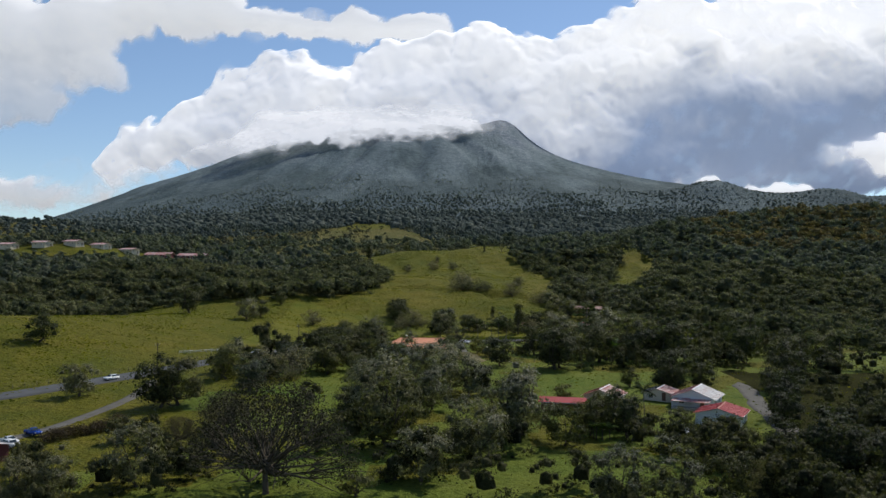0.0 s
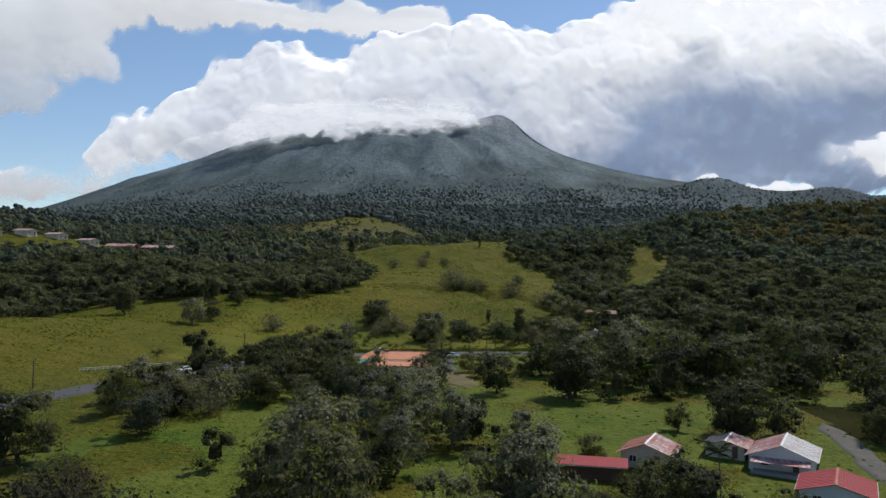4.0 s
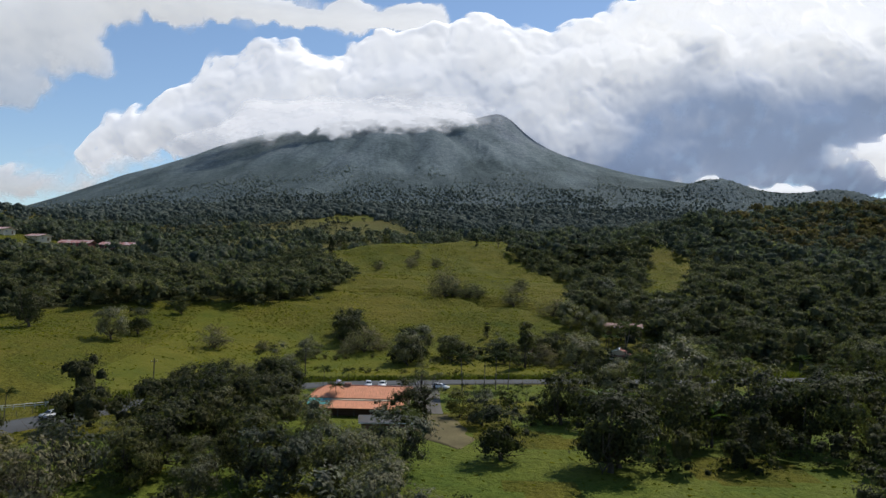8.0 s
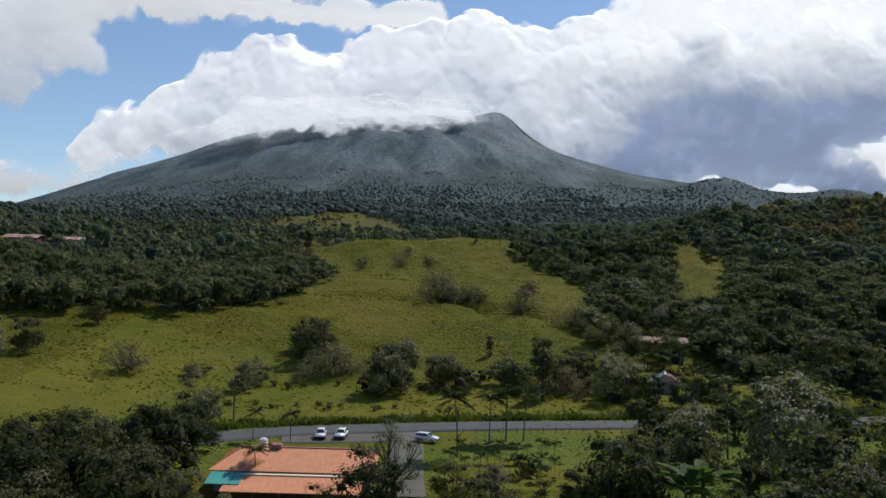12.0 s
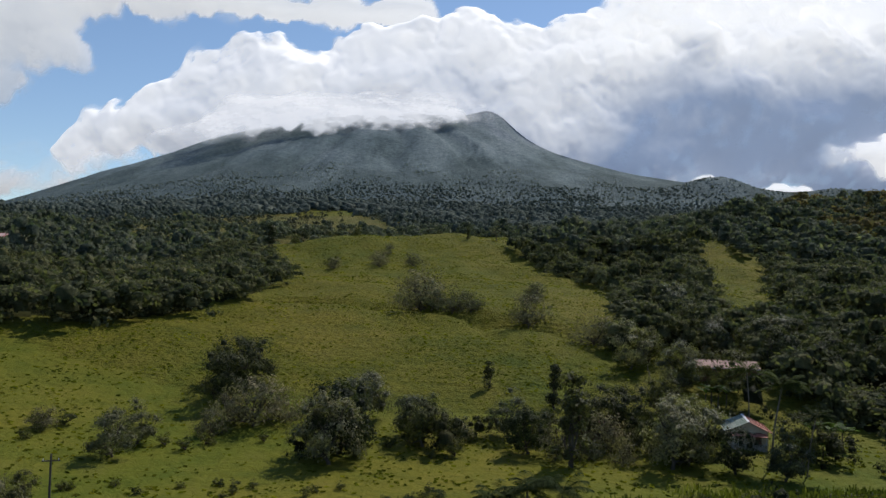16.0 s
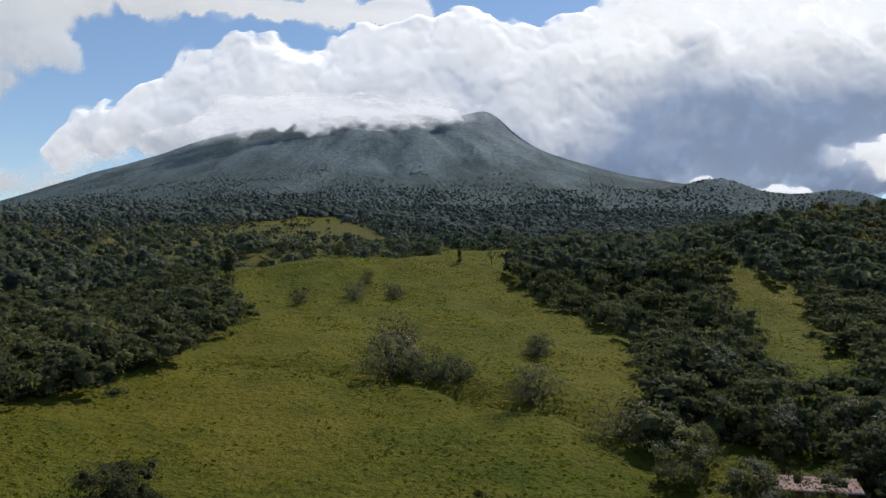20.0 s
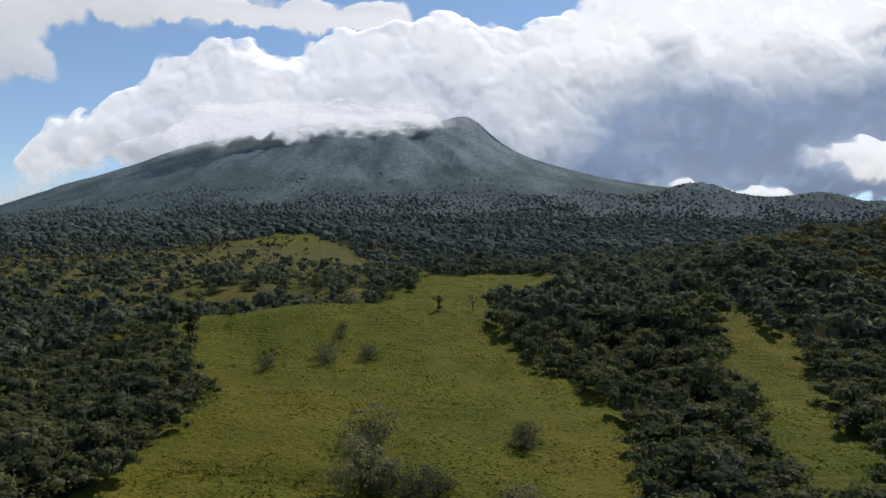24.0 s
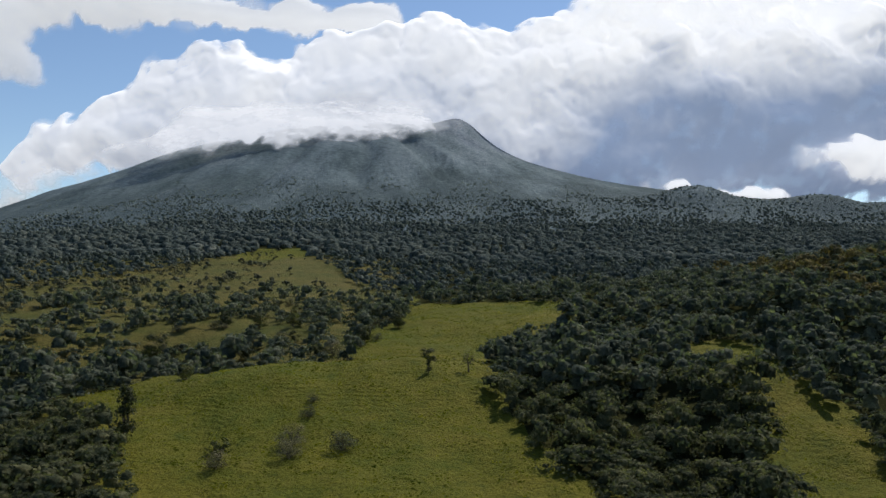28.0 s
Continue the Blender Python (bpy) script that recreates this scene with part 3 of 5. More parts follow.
# trees that stand on their own: x, y and size of each, kind by kind
TREES = {
    ("dark", 0): [(33.6, 164.9, 0.94), (40.9, 163.4, 1.07), (48.2, 156.4, 0.87), (52.4, 147.4, 0.79), (58.5, 145.9, 0.73), (-18.3, 411.6, 1.05), (53.5, 164.5, 0.7), (57.8, 149.5, 0.79), (57.3, 158.6, 0.61), (75.3, 167.4, 1.16), (62.5, 369.4, 0.79), (76.3, 378.2, 0.94), (60.7, 398.8, 0.9), (77.6, 413.5, 1.12), (59.5, 382.5, 0.86), (-8.1, 154.5, 1.76), (-30.9, 245.4, 1.36), (40.3, 254.3, 1.53), (64.3, 212.3, 1.32), (-117.4, 377.7, 1.59), (-63.6, 187.1, 1.42), (47.3, 123.0, 1.11), (97.2, 218.3, 1.51), (62.5, 135.4, 1.22), (68.7, 132.4, 1.47), (72.8, 129.4, 1.26), (39.0, 170.9, 1.07), (-60.5, 189.3, 1.47)],
    ("dark", 1): [(-17.7, 171.1, 0.99), (63.7, 218.0, 1.18), (43.0, 172.7, 0.79), (111.6, 251.7, 1.56), (81.4, 183.4, 1.33), (-20.7, 273.9, 1.32), (-32.5, 275.5, 1.25), (38.3, 251.4, 1.65), (35.8, 285.9, 1.32), (55.7, 268.3, 1.68), (69.7, 273.1, 1.55), (21.4, 257.1, 1.15), (80.5, 274.5, 1.56), (73.4, 215.1, 0.96), (54.7, 219.8, 0.63), (78.5, 240.6, 0.91), (-16.7, 242.2, 1.3), (-32.0, 241.4, 1.03), (-30.3, 289.3, 1.22), (-28.4, 297.9, 1.06), (-38.0, 300.0, 1.1), (-40.4, 288.1, 0.86), (-29.9, 342.4, 0.62), (-20.4, 398.1, 1.19), (3.1, 374.5, 1.38), (-84.1, 380.3, 1.05), (48.0, 387.9, 0.99), (5.4, 284.0, 1.02), (0.1, 282.6, 0.52), (40.0, 289.6, 1.08)],
    ("dark", 2): [(38.5, 704.0, 0.95), (117.8, 399.9, 1.49), (32.1, 291.7, 0.61), (-41.1, 296.3, 1.07), (-34.7, 297.2, 1.11), (-27.2, 304.1, 0.99), (-24.8, 315.1, 0.95), (-0.3, 388.4, 0.66), (-19.5, 406.2, 1.14), (43.8, 387.3, 0.93), (52.2, 389.5, 1.05), (93.4, 423.4, 1.46), (97.6, 414.3, 1.33), (69.8, 458.9, 1.04), (8.8, 793.6, 1.02), (26.8, 837.4, 1.13), (-75.1, 848.4, 1.14), (-99.4, 797.3, 1.9)],
    ("round", 0): [(-22.3, 409.2, 1.01), (27.0, 156.5, 1.08), (85.1, 270.8, 1.9), (132.5, 352.7, 1.78), (73.2, 285.3, 1.9), (-126.6, 254.8, 1.38), (-58.6, 225.0, 1.19), (127.5, 262.7, 1.61), (-21.2, 150.5, 0.92), (32.7, 195.2, 0.68), (35.7, 172.2, 0.86), (112.5, 290.6, 1.9), (91.1, 211.8, 0.88), (-31.7, 236.6, 1.0), (15.6, 291.1, 0.75), (124.0, 332.6, 1.69), (105.8, 271.3, 1.59), (15.9, 379.8, 1.0), (-80.8, 412.7, 0.76), (32.6, 377.6, 0.93), (69.9, 416.5, 1.11), (104.8, 421.5, 1.42), (85.6, 349.5, 1.21), (34.8, 384.0, 0.6), (66.4, 431.5, 1.03), (81.8, 452.1, 1.16), (90.7, 441.4, 0.92), (-34.1, 839.0, 1.24), (-55.3, 848.8, 1.15), (-52.4, 671.0, 0.72)],
    ("olive", 0): [(68.6, 366.3, 0.89), (67.9, 413.2, 1.11), (9.8, 147.0, 1.38), (-0.9, 132.5, 1.26), (0.3, 188.0, 1.22), (9.6, 203.9, 1.25), (19.4, 164.5, 1.66), (64.7, 303.3, 1.9), (-88.0, 198.1, 1.15), (-87.6, 367.7, 1.4), (-47.0, 128.1, 1.22), (-56.5, 121.1, 0.93), (-62.6, 119.6, 0.83), (-16.7, 190.5, 1.17), (29.9, 120.0, 1.11), (38.5, 123.0, 1.13), (-59.2, 235.8, 1.22), (-9.8, 171.5, 1.86), (-1.3, 198.9, 1.57), (17.5, 168.9, 1.63), (7.8, 160.9, 1.05), (-16.1, 203.5, 1.12), (-7.4, 201.9, 0.98), (4.5, 212.8, 1.36), (-2.1, 232.3, 1.05), (-47.8, 208.2, 1.17), (21.3, 205.1, 0.76), (-6.5, 240.1, 1.41), (1.2, 235.5, 1.35), (4.8, 249.0, 1.38)],
    ("olive", 1): [(-11.9, 235.2, 1.33), (-21.7, 231.8, 0.89), (-23.4, 244.2, 0.86), (-38.5, 250.4, 0.91), (0.2, 246.5, 0.96), (-28.4, 270.9, 0.92), (-36.0, 271.0, 0.81), (-11.2, 273.2, 0.79), (-29.0, 368.4, 0.83), (95.9, 427.1, 1.36), (53.7, 371.3, 1.28), (52.8, 310.4, 1.25), (64.7, 282.3, 1.29), (19.8, 283.3, 0.84), (-32.1, 285.2, 0.8), (-24.3, 286.1, 0.74), (-17.6, 286.5, 0.67), (-27.9, 375.5, 0.77), (2.2, 369.3, 1.21), (5.3, 392.6, 1.21), (14.8, 384.5, 1.02), (30.5, 386.6, 0.93), (21.4, 382.8, 0.59), (57.4, 375.5, 1.39), (17.7, 476.4, 0.92), (85.2, 440.0, 1.02), (61.5, 426.3, 1.2), (84.1, 469.9, 1.29), (85.8, 444.0, 0.99), (99.3, 444.1, 0.99)],
    ("olive", 2): [(-58.0, 781.3, 1.39)],
    ("coconut", 0): [(74.9, 394.7, 0.85), (69.2, 372.7, 1.11), (73.1, 369.1, 0.78)],
    ("wide", 0): [(-25.3, 125.1, 1.74), (-42.8, 165.8, 0.78), (-48.6, 153.8, 0.56)],
    ("sparse", 0): [(-49.8, 236.0, 1.32), (-41.9, 239.0, 1.49), (-48.6, 227.2, 1.03), (-41.1, 227.7, 1.4), (-58.2, 375.1, 1.18), (-12.7, 387.1, 1.36), (-8.3, 390.0, 1.03), (-16.9, 388.7, 0.8), (46.2, 379.7, 0.72), (52.5, 379.1, 0.54), (14.7, 477.9, 1.7), (23.5, 473.2, 1.15), (28.7, 474.1, 0.9), (43.3, 461.3, 1.37), (-3.8, 589.0, 0.85), (-22.1, 584.5, 0.79), (50.1, 502.7, 0.88), (57.2, 444.8, 1.34), (-1.7, 620.1, 0.6), (14.8, 503.7, 1.61), (51.2, 506.9, 0.78), (-3.9, 598.4, 1.0), (10.4, 594.6, 0.93), (-1.2, 630.0, 0.5), (-5.5, 768.1, 1.23), (-36.5, 810.3, 0.95)],
    ("bush", 0): [(-5.2, 133.0, 1.29), (-10.9, 124.1, 1.81), (27.1, 307.2, 1.45), (-23.7, 595.0, 1.9)],
    ("banana", 0): [(40.9, 178.2, 1.35), (60.4, 271.7, 1.9), (44.7, 283.0, 1.9), (82.9, 384.3, 1.12)],
    ("palm", 0): [(47.6, 175.7, 0.89), (-67.1, 269.8, 0.69), (23.0, 328.0, 0.92), (26.0, 329.0, 1.04), (29.2, 330.0, 0.98), (17.1, 317.0, 1.1), (-11.0, 324.2, 0.56), (-17.3, 323.8, 0.57), (-10.3, 294.7, 0.64), (-3.9, 297.1, 0.35), (65.7, 316.2, 1.09), (62.0, 320.3, 1.12), (57.2, 286.9, 0.95)],
    ("bare", 0): [(8.6, 284.7, 1.06), (51.7, 656.0, 0.7)],
    ("column", 0): [(38.2, 371.0, 1.54), (29.1, 412.5, 0.61), (40.7, 401.8, 0.94), (37.0, 652.0, 0.7), (-53.0, 606.0, 1.75)],
}
for (kind, _), spots in TREES.items():
    for x, y, size in spots:
        plant(kind, x, y, size)


# two rows of young palms on the restaurant's lawn, and the round tree across the road
for k in range(8):
    plant("palm", 17.5 + k * 2.1, 313.5 + RNG.uniform(-0.5, 0.5), RNG.uniform(0.3, 0.42), group="young palms in rows on the lawn")
    plant("palm", 15.5 + k * 2.2, 304.5 + RNG.uniform(-0.5, 0.5), RNG.uniform(0.3, 0.42), group="young palms in rows on the lawn")
plant("olive", -29.0, 331.5, 1.12)


def clear_of(x, y, gap):
    """Away from houses and roads."""
    spots = ((-6, 296, 17), (65, 197, 13), (66, 177, 13), (57, 206, 6), (43, 197, 8), (31, 189, 8), (71, 387, 8), (80, 423, 10), (10, 320, 9), (10, 300, 7), (12, 275, 6), (15, 258, 5), (-84, 152, 16), (1, 273, 8), (54, 161, 5), (60, 163, 9), (62, 152, 8))
    if any(math.hypot(x - a, y - b) < r for a, b, r in spots):
        return False
    lines = ((-107, 193, -89, 221), (-89, 221, -70, 262), (-70, 262, -45, 306), (-45, 306, -18, 331), (-18, 331, 43, 346), (43, 346, 117, 361), (117, 361, 180, 370), (-82, 157, -74, 203), (77, 168, 84, 208), (84, 208, 89, 232))
    return all(float(segment(x, y, *q)[0]) > (gap if k < 8 else gap + 4) for k, q in enumerate(lines))


# thickets round the farm, the restaurant and the houses: trees that grow into one another
THICKET = []
for kinds, n, (x0, x1, y0, y1), (lo, hi) in (
        (("olive", "olive", "dark", "round"), 22, (-80, -10, 205, 300), (0.75, 1.25)),
        (("dark", "dark", "round", "palm", "banana", "olive"), 84, (48, 140, 252, 338), (0.8, 1.3)),
        (("dark", "round", "olive", "dark"), 76, (86, 150, 105, 262), (0.8, 1.35)),
        (("olive", "olive", "round"), 26, (-80, -30, 112, 160), (0.6, 0.95)),
        (("olive", "dark", "round"), 18, (-35, 22, 120, 225), (0.7, 1.15)),
        (("dark", "round", "palm", "banana", "olive"), 36, (62, 140, 366, 450), (0.7, 1.2)),
        (("dark", "olive", "banana", "round"), 22, (34, 80, 140, 182), (0.6, 1.0)),
        (("bush", "banana", "bush"), 16, (18, 46, 278, 300), (0.5, 0.85)),
        (("bush", "bush", "sparse"), 26, (-60, 60, 372, 384), (0.5, 1.0)),
        (("bush",), 40, (-30, 110, 352, 358), (0.35, 0.55)),
        (("dark", "dark", "olive"), 40, (25, 125, 92, 165), (0.7, 1.1)),
        (("dark", "dark", "olive"), 22, (-66, -20, 258, 303), (1.0, 1.45)),
        (("dark", "olive", "round"), 9, (-28, 62, 371, 390), (0.55, 0.85)),
        (("dark", "dark"), 105, (54, 132, 98, 176), (0.9, 1.35)),
        (("sparse", "olive", "round"), 40, (-110, 20, 745, 960), (0.6, 1.0))):
    k = 0
    while k < n:
        x, y = RNG.uniform(x0, x1), RNG.uniform(y0, y1)
        k += 1
        if clear_of(x, y, 7.0 if kinds != ("bush",) else 5.2):
            kind, size = kinds[RNG.randint(len(kinds))], RNG.uniform(lo, hi)
            if kind in ("olive", "dark", "round"):
                THICKET.append((x, y, 9.4 * size * RNG.uniform(0.85, 1.1), 10.5 * size))
            else:
                plant(kind, x, y, size)


# ---- woods that nobody could count ----
def crown_proto(seed, clumps, n, leaf=0.06, core=0.8, size=(0.16, 0.27)):
    """One crown of the woods: boughs heaped into a dome, with leaf sprays over their skin; about one unit wide and high. core: how solid the boughs are."""
    r = np.random.RandomState(seed)
    if not clumps:
        return lump(r, 0, 0, 0.28, 0.5, 2, 6)
    out, cs, rs = [lump(r, 0, 0, 0.34, 0.19, 2, 6)], [], []
    tall = r.uniform(0.62, 0.86)
    for i in range(clumps):
        a, low = 6.283 * i * 0.382 + r.uniform(-0.4, 0.4), i % 3 == 2
        q = r.uniform(0.28, 0.42) if low else 0.38 * math.sqrt((i + 0.3) / clumps) * r.uniform(0.85, 1.1)
        cs.append((math.cos(a) * q, math.sin(a) * q, r.uniform(0.05, 0.26) if low else tall - 1.35 * q * q - r.uniform(0.06, 0.2)))
        rs.append(r.uniform(*size))
        out.append(lump(r, *cs[-1], rs[-1] * core * (0.6 if low else 1), 2, 6))
    if n:
        out.append(leaf_quads(r, np.array(cs), np.array(rs) * 1.06, n, leaf, 0.15))
    return join(out)


def woods(name, spots, protos, mat, label):
    """All crowns of one wood in one mesh; spots: x, y, width, height."""
    pieces, r = [], np.random.RandomState(5)
    zs = height(spots[:, 0], spots[:, 1])
    for (x, y, w, h), z in zip(spots, zs):
        v, f = protos[r.randint(len(protos))]
        a = r.uniform(0, 6.283)
        c, s = math.cos(a), math.sin(a)
        q = np.stack([(v[:, 0] * c - v[:, 1] * s) * w + x, (v[:, 0] * s + v[:, 1] * c) * w + y, v[:, 2] * h + z - 0.08 * h], -1)
        pieces.append((q, f))
    ob = new(name, mesh_from(name, *join(pieces), mat, True))
    return tagged(ob, label, "forest", kind="stuff")


def scatter(seed, lo_x, hi_x, lo_y, hi_y, gap, wander=0.45):
    r = np.random.RandomState(seed)
    gx, gy = np.meshgrid(np.arange(lo_x, hi_x, gap), np.arange(lo_y, hi_y, gap))
    gx = gx + (np.arange(gx.shape[0])[:, None] % 2) * gap / 2
    x, y = (gx + r.uniform(-wander, wander, gx.shape) * gap).ravel(), (gy + r.uniform(-wander, wander, gx.shape) * gap).ravel()
    return x, y, r


woods("thicket", np.array(THICKET), [crown_proto(240 + i, 15, 760, 0.026, 0.5, (0.13, 0.2)) for i in range(10)], LEAF_MIXED, "thick mixed green trees grown together round the houses")
x, y, r = scatter(1, -420, 520, 150, 1010, 7.9)
wide = 0.56 * y + 60
rough = half_open(x, y)
keep = (np.abs(x) < wide) & (wooded(x, y) | rough) & ~(inside(x, y, FAR_HILL) & ~rough)
keep &= ~(rough & (r.uniform(size=x.shape) > 0.34 + 0.55 * waves(x, y, 75, 97)))
x, y = x[keep], y[keep]
w = r.uniform(7.5, 14.5, len(x)) * np.where(r.uniform(size=len(x)) < 0.12, 1.35, 1)
low = np.where((x < -180) & (y > 560) & (y < 690), 0.55, 1.0)                        # the trees below the hotel are kept short
spots = np.stack([x, y, w * low, w * low * r.uniform(0.62, 1.12, len(x))], -1)
use = (y < 700) | (r.uniform(size=len(x)) < 0.7)
spots, x, y = spots[use], x[use], y[use]
close = np.hypot(x - 20, y - 380) < 275
fewer = close | (r.uniform(size=len(x)) < 0.84)
spots, x, y, close = spots[fewer], x[fewer], y[fewer], close[fewer]
spots[:, 2:] *= np.where(close, 1.0, 1.22)[:, None]
woods("near_woods", spots[close], [crown_proto(200 + i, 9, 330, 0.05, 0.55) for i in range(12)], CANOPY, "dense dark green tropical woodland with uneven rounded crowns")
russet = ~close & (x > 170 + 0.1 * y) & (y > 660) & (r.uniform(size=len(x)) < 0.6)
woods("russet_woods", spots[russet], [crown_proto(260 + i, 6, 84, 0.072, 0.62) for i in range(6)], CANOPY_RUSSET, "brownish flowering tree crowns mixed into the hillside forest")
woods("hillside_woods", spots[~close & ~russet], [crown_proto(220 + i, 6, 84, 0.072, 0.62) for i in range(10)], CANOPY_HILL_HAZY, "dark green tropical forest climbing the hillside")

x, y, r = scatter(2, -1900, 2000, 1010, 3350, 13.4)
thin = np.clip((y - 2250 + 320 * waves(x, y, 500, 77) + 170 * waves(x, y, 140, 78)) / 1150, 0, 1) ** 0.9
keep = (np.abs(x) < 0.62 * y + 60) & ~inside(x, y, FAR_HILL) & (r.uniform(size=x.shape) > thin) & (thin < 0.72)
x, y, thin = x[keep], y[keep], thin[keep]
w = r.uniform(8, 19, len(x)) * np.clip(1.3 - y / 4500, 0.6, 1.0) * (1 - 0.45 * thin) * np.where(r.uniform(size=len(x)) < 0.1, 1.35, 1)
far_wood = np.stack([x, y, w, w * r.uniform(0.45, 0.95, len(x)) * (1 - 0.4 * thin)], -1)
near_part = y < 1350
# the crowns from here outwards carry the haze in their colour
woods("far_woods", far_wood[near_part], [crown_proto(320 + i, 4, 8, 0.09) for i in range(10)], CANOPY_FAR_HAZY, "dark green rainforest at the foot of the volcano")
far_lumps = [crown_proto(300 + i, 0, 0) for i in range(10)]
open_slope = ~near_part & (thin + r.normal(size=len(x)) * 0.14 > 0.42)
woods("mountain_woods", far_wood[~near_part & ~open_slope], far_lumps, CANOPY_FAR_HAZY, "distant dark rainforest below the volcano")
woods("mountain_scrub", far_wood[open_slope], far_lumps, FAR_SCRUB_HAZY, "distant grey-green scrub thinning out up the volcano")
x, y, r = scatter(3, -340, 60, 850, 1450, 8.0, 0.8)
keep = inside(x, y, FAR_HILL) & ~half_open(x, y) & (r.uniform(size=x.shape) < np.clip(0.36 + 0.5 * waves(x, y, 90, 79) + (1000 - y) / 900 + np.clip(-x - 130, -80, 80) / 260, 0.02, 0.85))
x, y = x[keep], y[keep]
w = 3.0 + 7.5 * r.uniform(size=len(x)) ** 2
woods("hill_scrub", np.stack([x, y, w, w * r.uniform(0.6, 1.1, len(x))], -1), [crown_proto(340 + i, 6, 60, 0.05) for i in range(8)], SCRUB, "grey-green bushes and small trees scattered over a grassy hill")


# ---- tussocks of the pasture ----
def tussocks(name, count, seed, area, mat, label, size):
    r = np.random.RandomState(seed)
    x, y = r.uniform(area[0], area[1], count), r.uniform(area[2], area[3], count)
    keep = (inside(x, y, PASTURE) | inside(x, y, STRIP) | inside(x, y, PLATEAU)) & (waves(x, y, 60, 21) + waves(x, y, 17, 22) + r.normal(size=count) * 0.5 > -0.1)
    keep &= (y > 352) | (x < -100) | (r.uniform(size=count) < 0.25)
    x, y = x[keep], y[keep]
    z, n = height(x, y), len(x)
    s = size * r.uniform(0.5, 1.4, n)
    vs = []
    for k in range(2):
        a = r.uniform(0, 6.283, n)
        c, d = np.cos(a) * s, np.sin(a) * s
        up = s * r.uniform(0.45, 0.8, n)
        vs.append(np.stack([np.stack([x - c, y - d, z - 0.05], -1), np.stack([x + c, y + d, z - 0.05], -1),
                            np.stack([x + c * 1.1 + d * 0.5, y + d * 1.1 - c * 0.5, z + up * 0.8], -1), np.stack([x - c * 0.9 + d * 0.4, y - d * 0.9 - c * 0.4, z + up], -1)], 1))
    v = np.concatenate(vs).reshape(-1, 3)
    return tagged(new(name, mesh_from(name, v, np.arange(len(v)).reshape(-1, 4), mat, False)), label, "grass", kind="stuff")


TUFT = leaves("tussock_blades", (0.100, 0.112, 0.016), (0.19, 0.180, 0.028), 0.9, 0.5, 2.5)
tussocks("grass_tussocks", 170000, 31, (-185, 175, 100, 940), TUFT, "coarse tussocks of pasture grass", 0.28)

# ---- clouds, far behind everything ----
def cloud_material(name, lit, deep, edge, least=0.45, white=(0.93, 0.93, 0.95)):
    """Mist: lit and deep are the light scattered inside thin and thick cloud."""
    m, n, l, b = material(name, 1.0)
    at = n.new("ShaderNodeAttribute")
    at.attribute_name = "depth"
    thick = at.outputs["Fac"]
    df, tp = n.new("ShaderNodeBsdfDiffuse"), n.new("ShaderNodeBsdfTransparent")
    df.inputs["Color"].default_value = (*white, 1)
    ma = n.new("ShaderNodeMixShader")
    bulk = n.new("ShaderNodeAttribute")         # how much cloud lies between a place and the light
    bulk.attribute_name = "bulk"
    em, ad = n.new("ShaderNodeEmission"), n.new("ShaderNodeAddShader")
    drift = math_node(n, l, "SUBTRACT", noise_at(n, l, 0.0028, 7, 0.6), 0.5)
    curl = math_node(n, l, "SUBTRACT", noise_at(n, l, 0.011, 6, 0.6), 0.5)
    patchy = math_node(n, l, "ADD", bulk.outputs["Fac"], math_node(n, l, "ADD", math_node(n, l, "MULTIPLY", drift, 0.42), math_node(n, l, "MULTIPLY", curl, 0.3)))
    l.new(ramp(n, l, patchy, (0.0, lit), (1.0, deep)), em.inputs["Color"])
    l.new(df.outputs[0], ad.inputs[0])
    l.new(em.outputs[0], ad.inputs[1])
    wisp = math_node(n, l, "MULTIPLY", math_node(n, l, "SUBTRACT", noise_at(n, l, 0.006, 8, 0.65), 0.28), 2.6)
    wisp = math_node(n, l, "MAXIMUM", wisp, least)
    a = n.new("ShaderNodeMapRange")
    a.interpolation_type = "SMOOTHSTEP"
    a.inputs["From Min"].default_value, a.inputs["From Max"].default_value = 0.01, edge
    l.new(math_node(n, l, "MULTIPLY", thick, wisp), a.inputs["Value"])
    l.new(a.outputs["Result"], ma.inputs[0])
    l.new(tp.outputs[0], ma.inputs[1])
    l.new(ad.outputs[0], ma.inputs[2])
    l.new(ma.outputs[0], n["Material Output"].inputs["Surface"])
    return m


def fbm(u, v, size, seed, octaves=5):
    """Value noise in the plane, from 0 to 1."""
    r = np.random.RandomState(seed)
    tot, amp, res = 0.0, 0.0, 0.0
    for o in range(octaves):
        t = r.uniform(0, 1, (64, 64))
        a, b = u / size * 2 ** o + 17.3 * o, v / size * 2 ** o + 5.1 * o
        i, j = np.floor(a).astype(int), np.floor(b).astype(int)
        f, g = a - i, b - j
        f, g = f * f * (3 - 2 * f), g * g * (3 - 2 * g)
        q = (t[i % 64, j % 64] * (1 - f) + t[(i + 1) % 64, j % 64] * f) * (1 - g) + (t[i % 64, (j + 1) % 64] * (1 - f) + t[(i + 1) % 64, (j + 1) % 64] * f) * g
        tot, amp = tot + q * 0.5 ** o, amp + 0.5 ** o
    return tot / amp


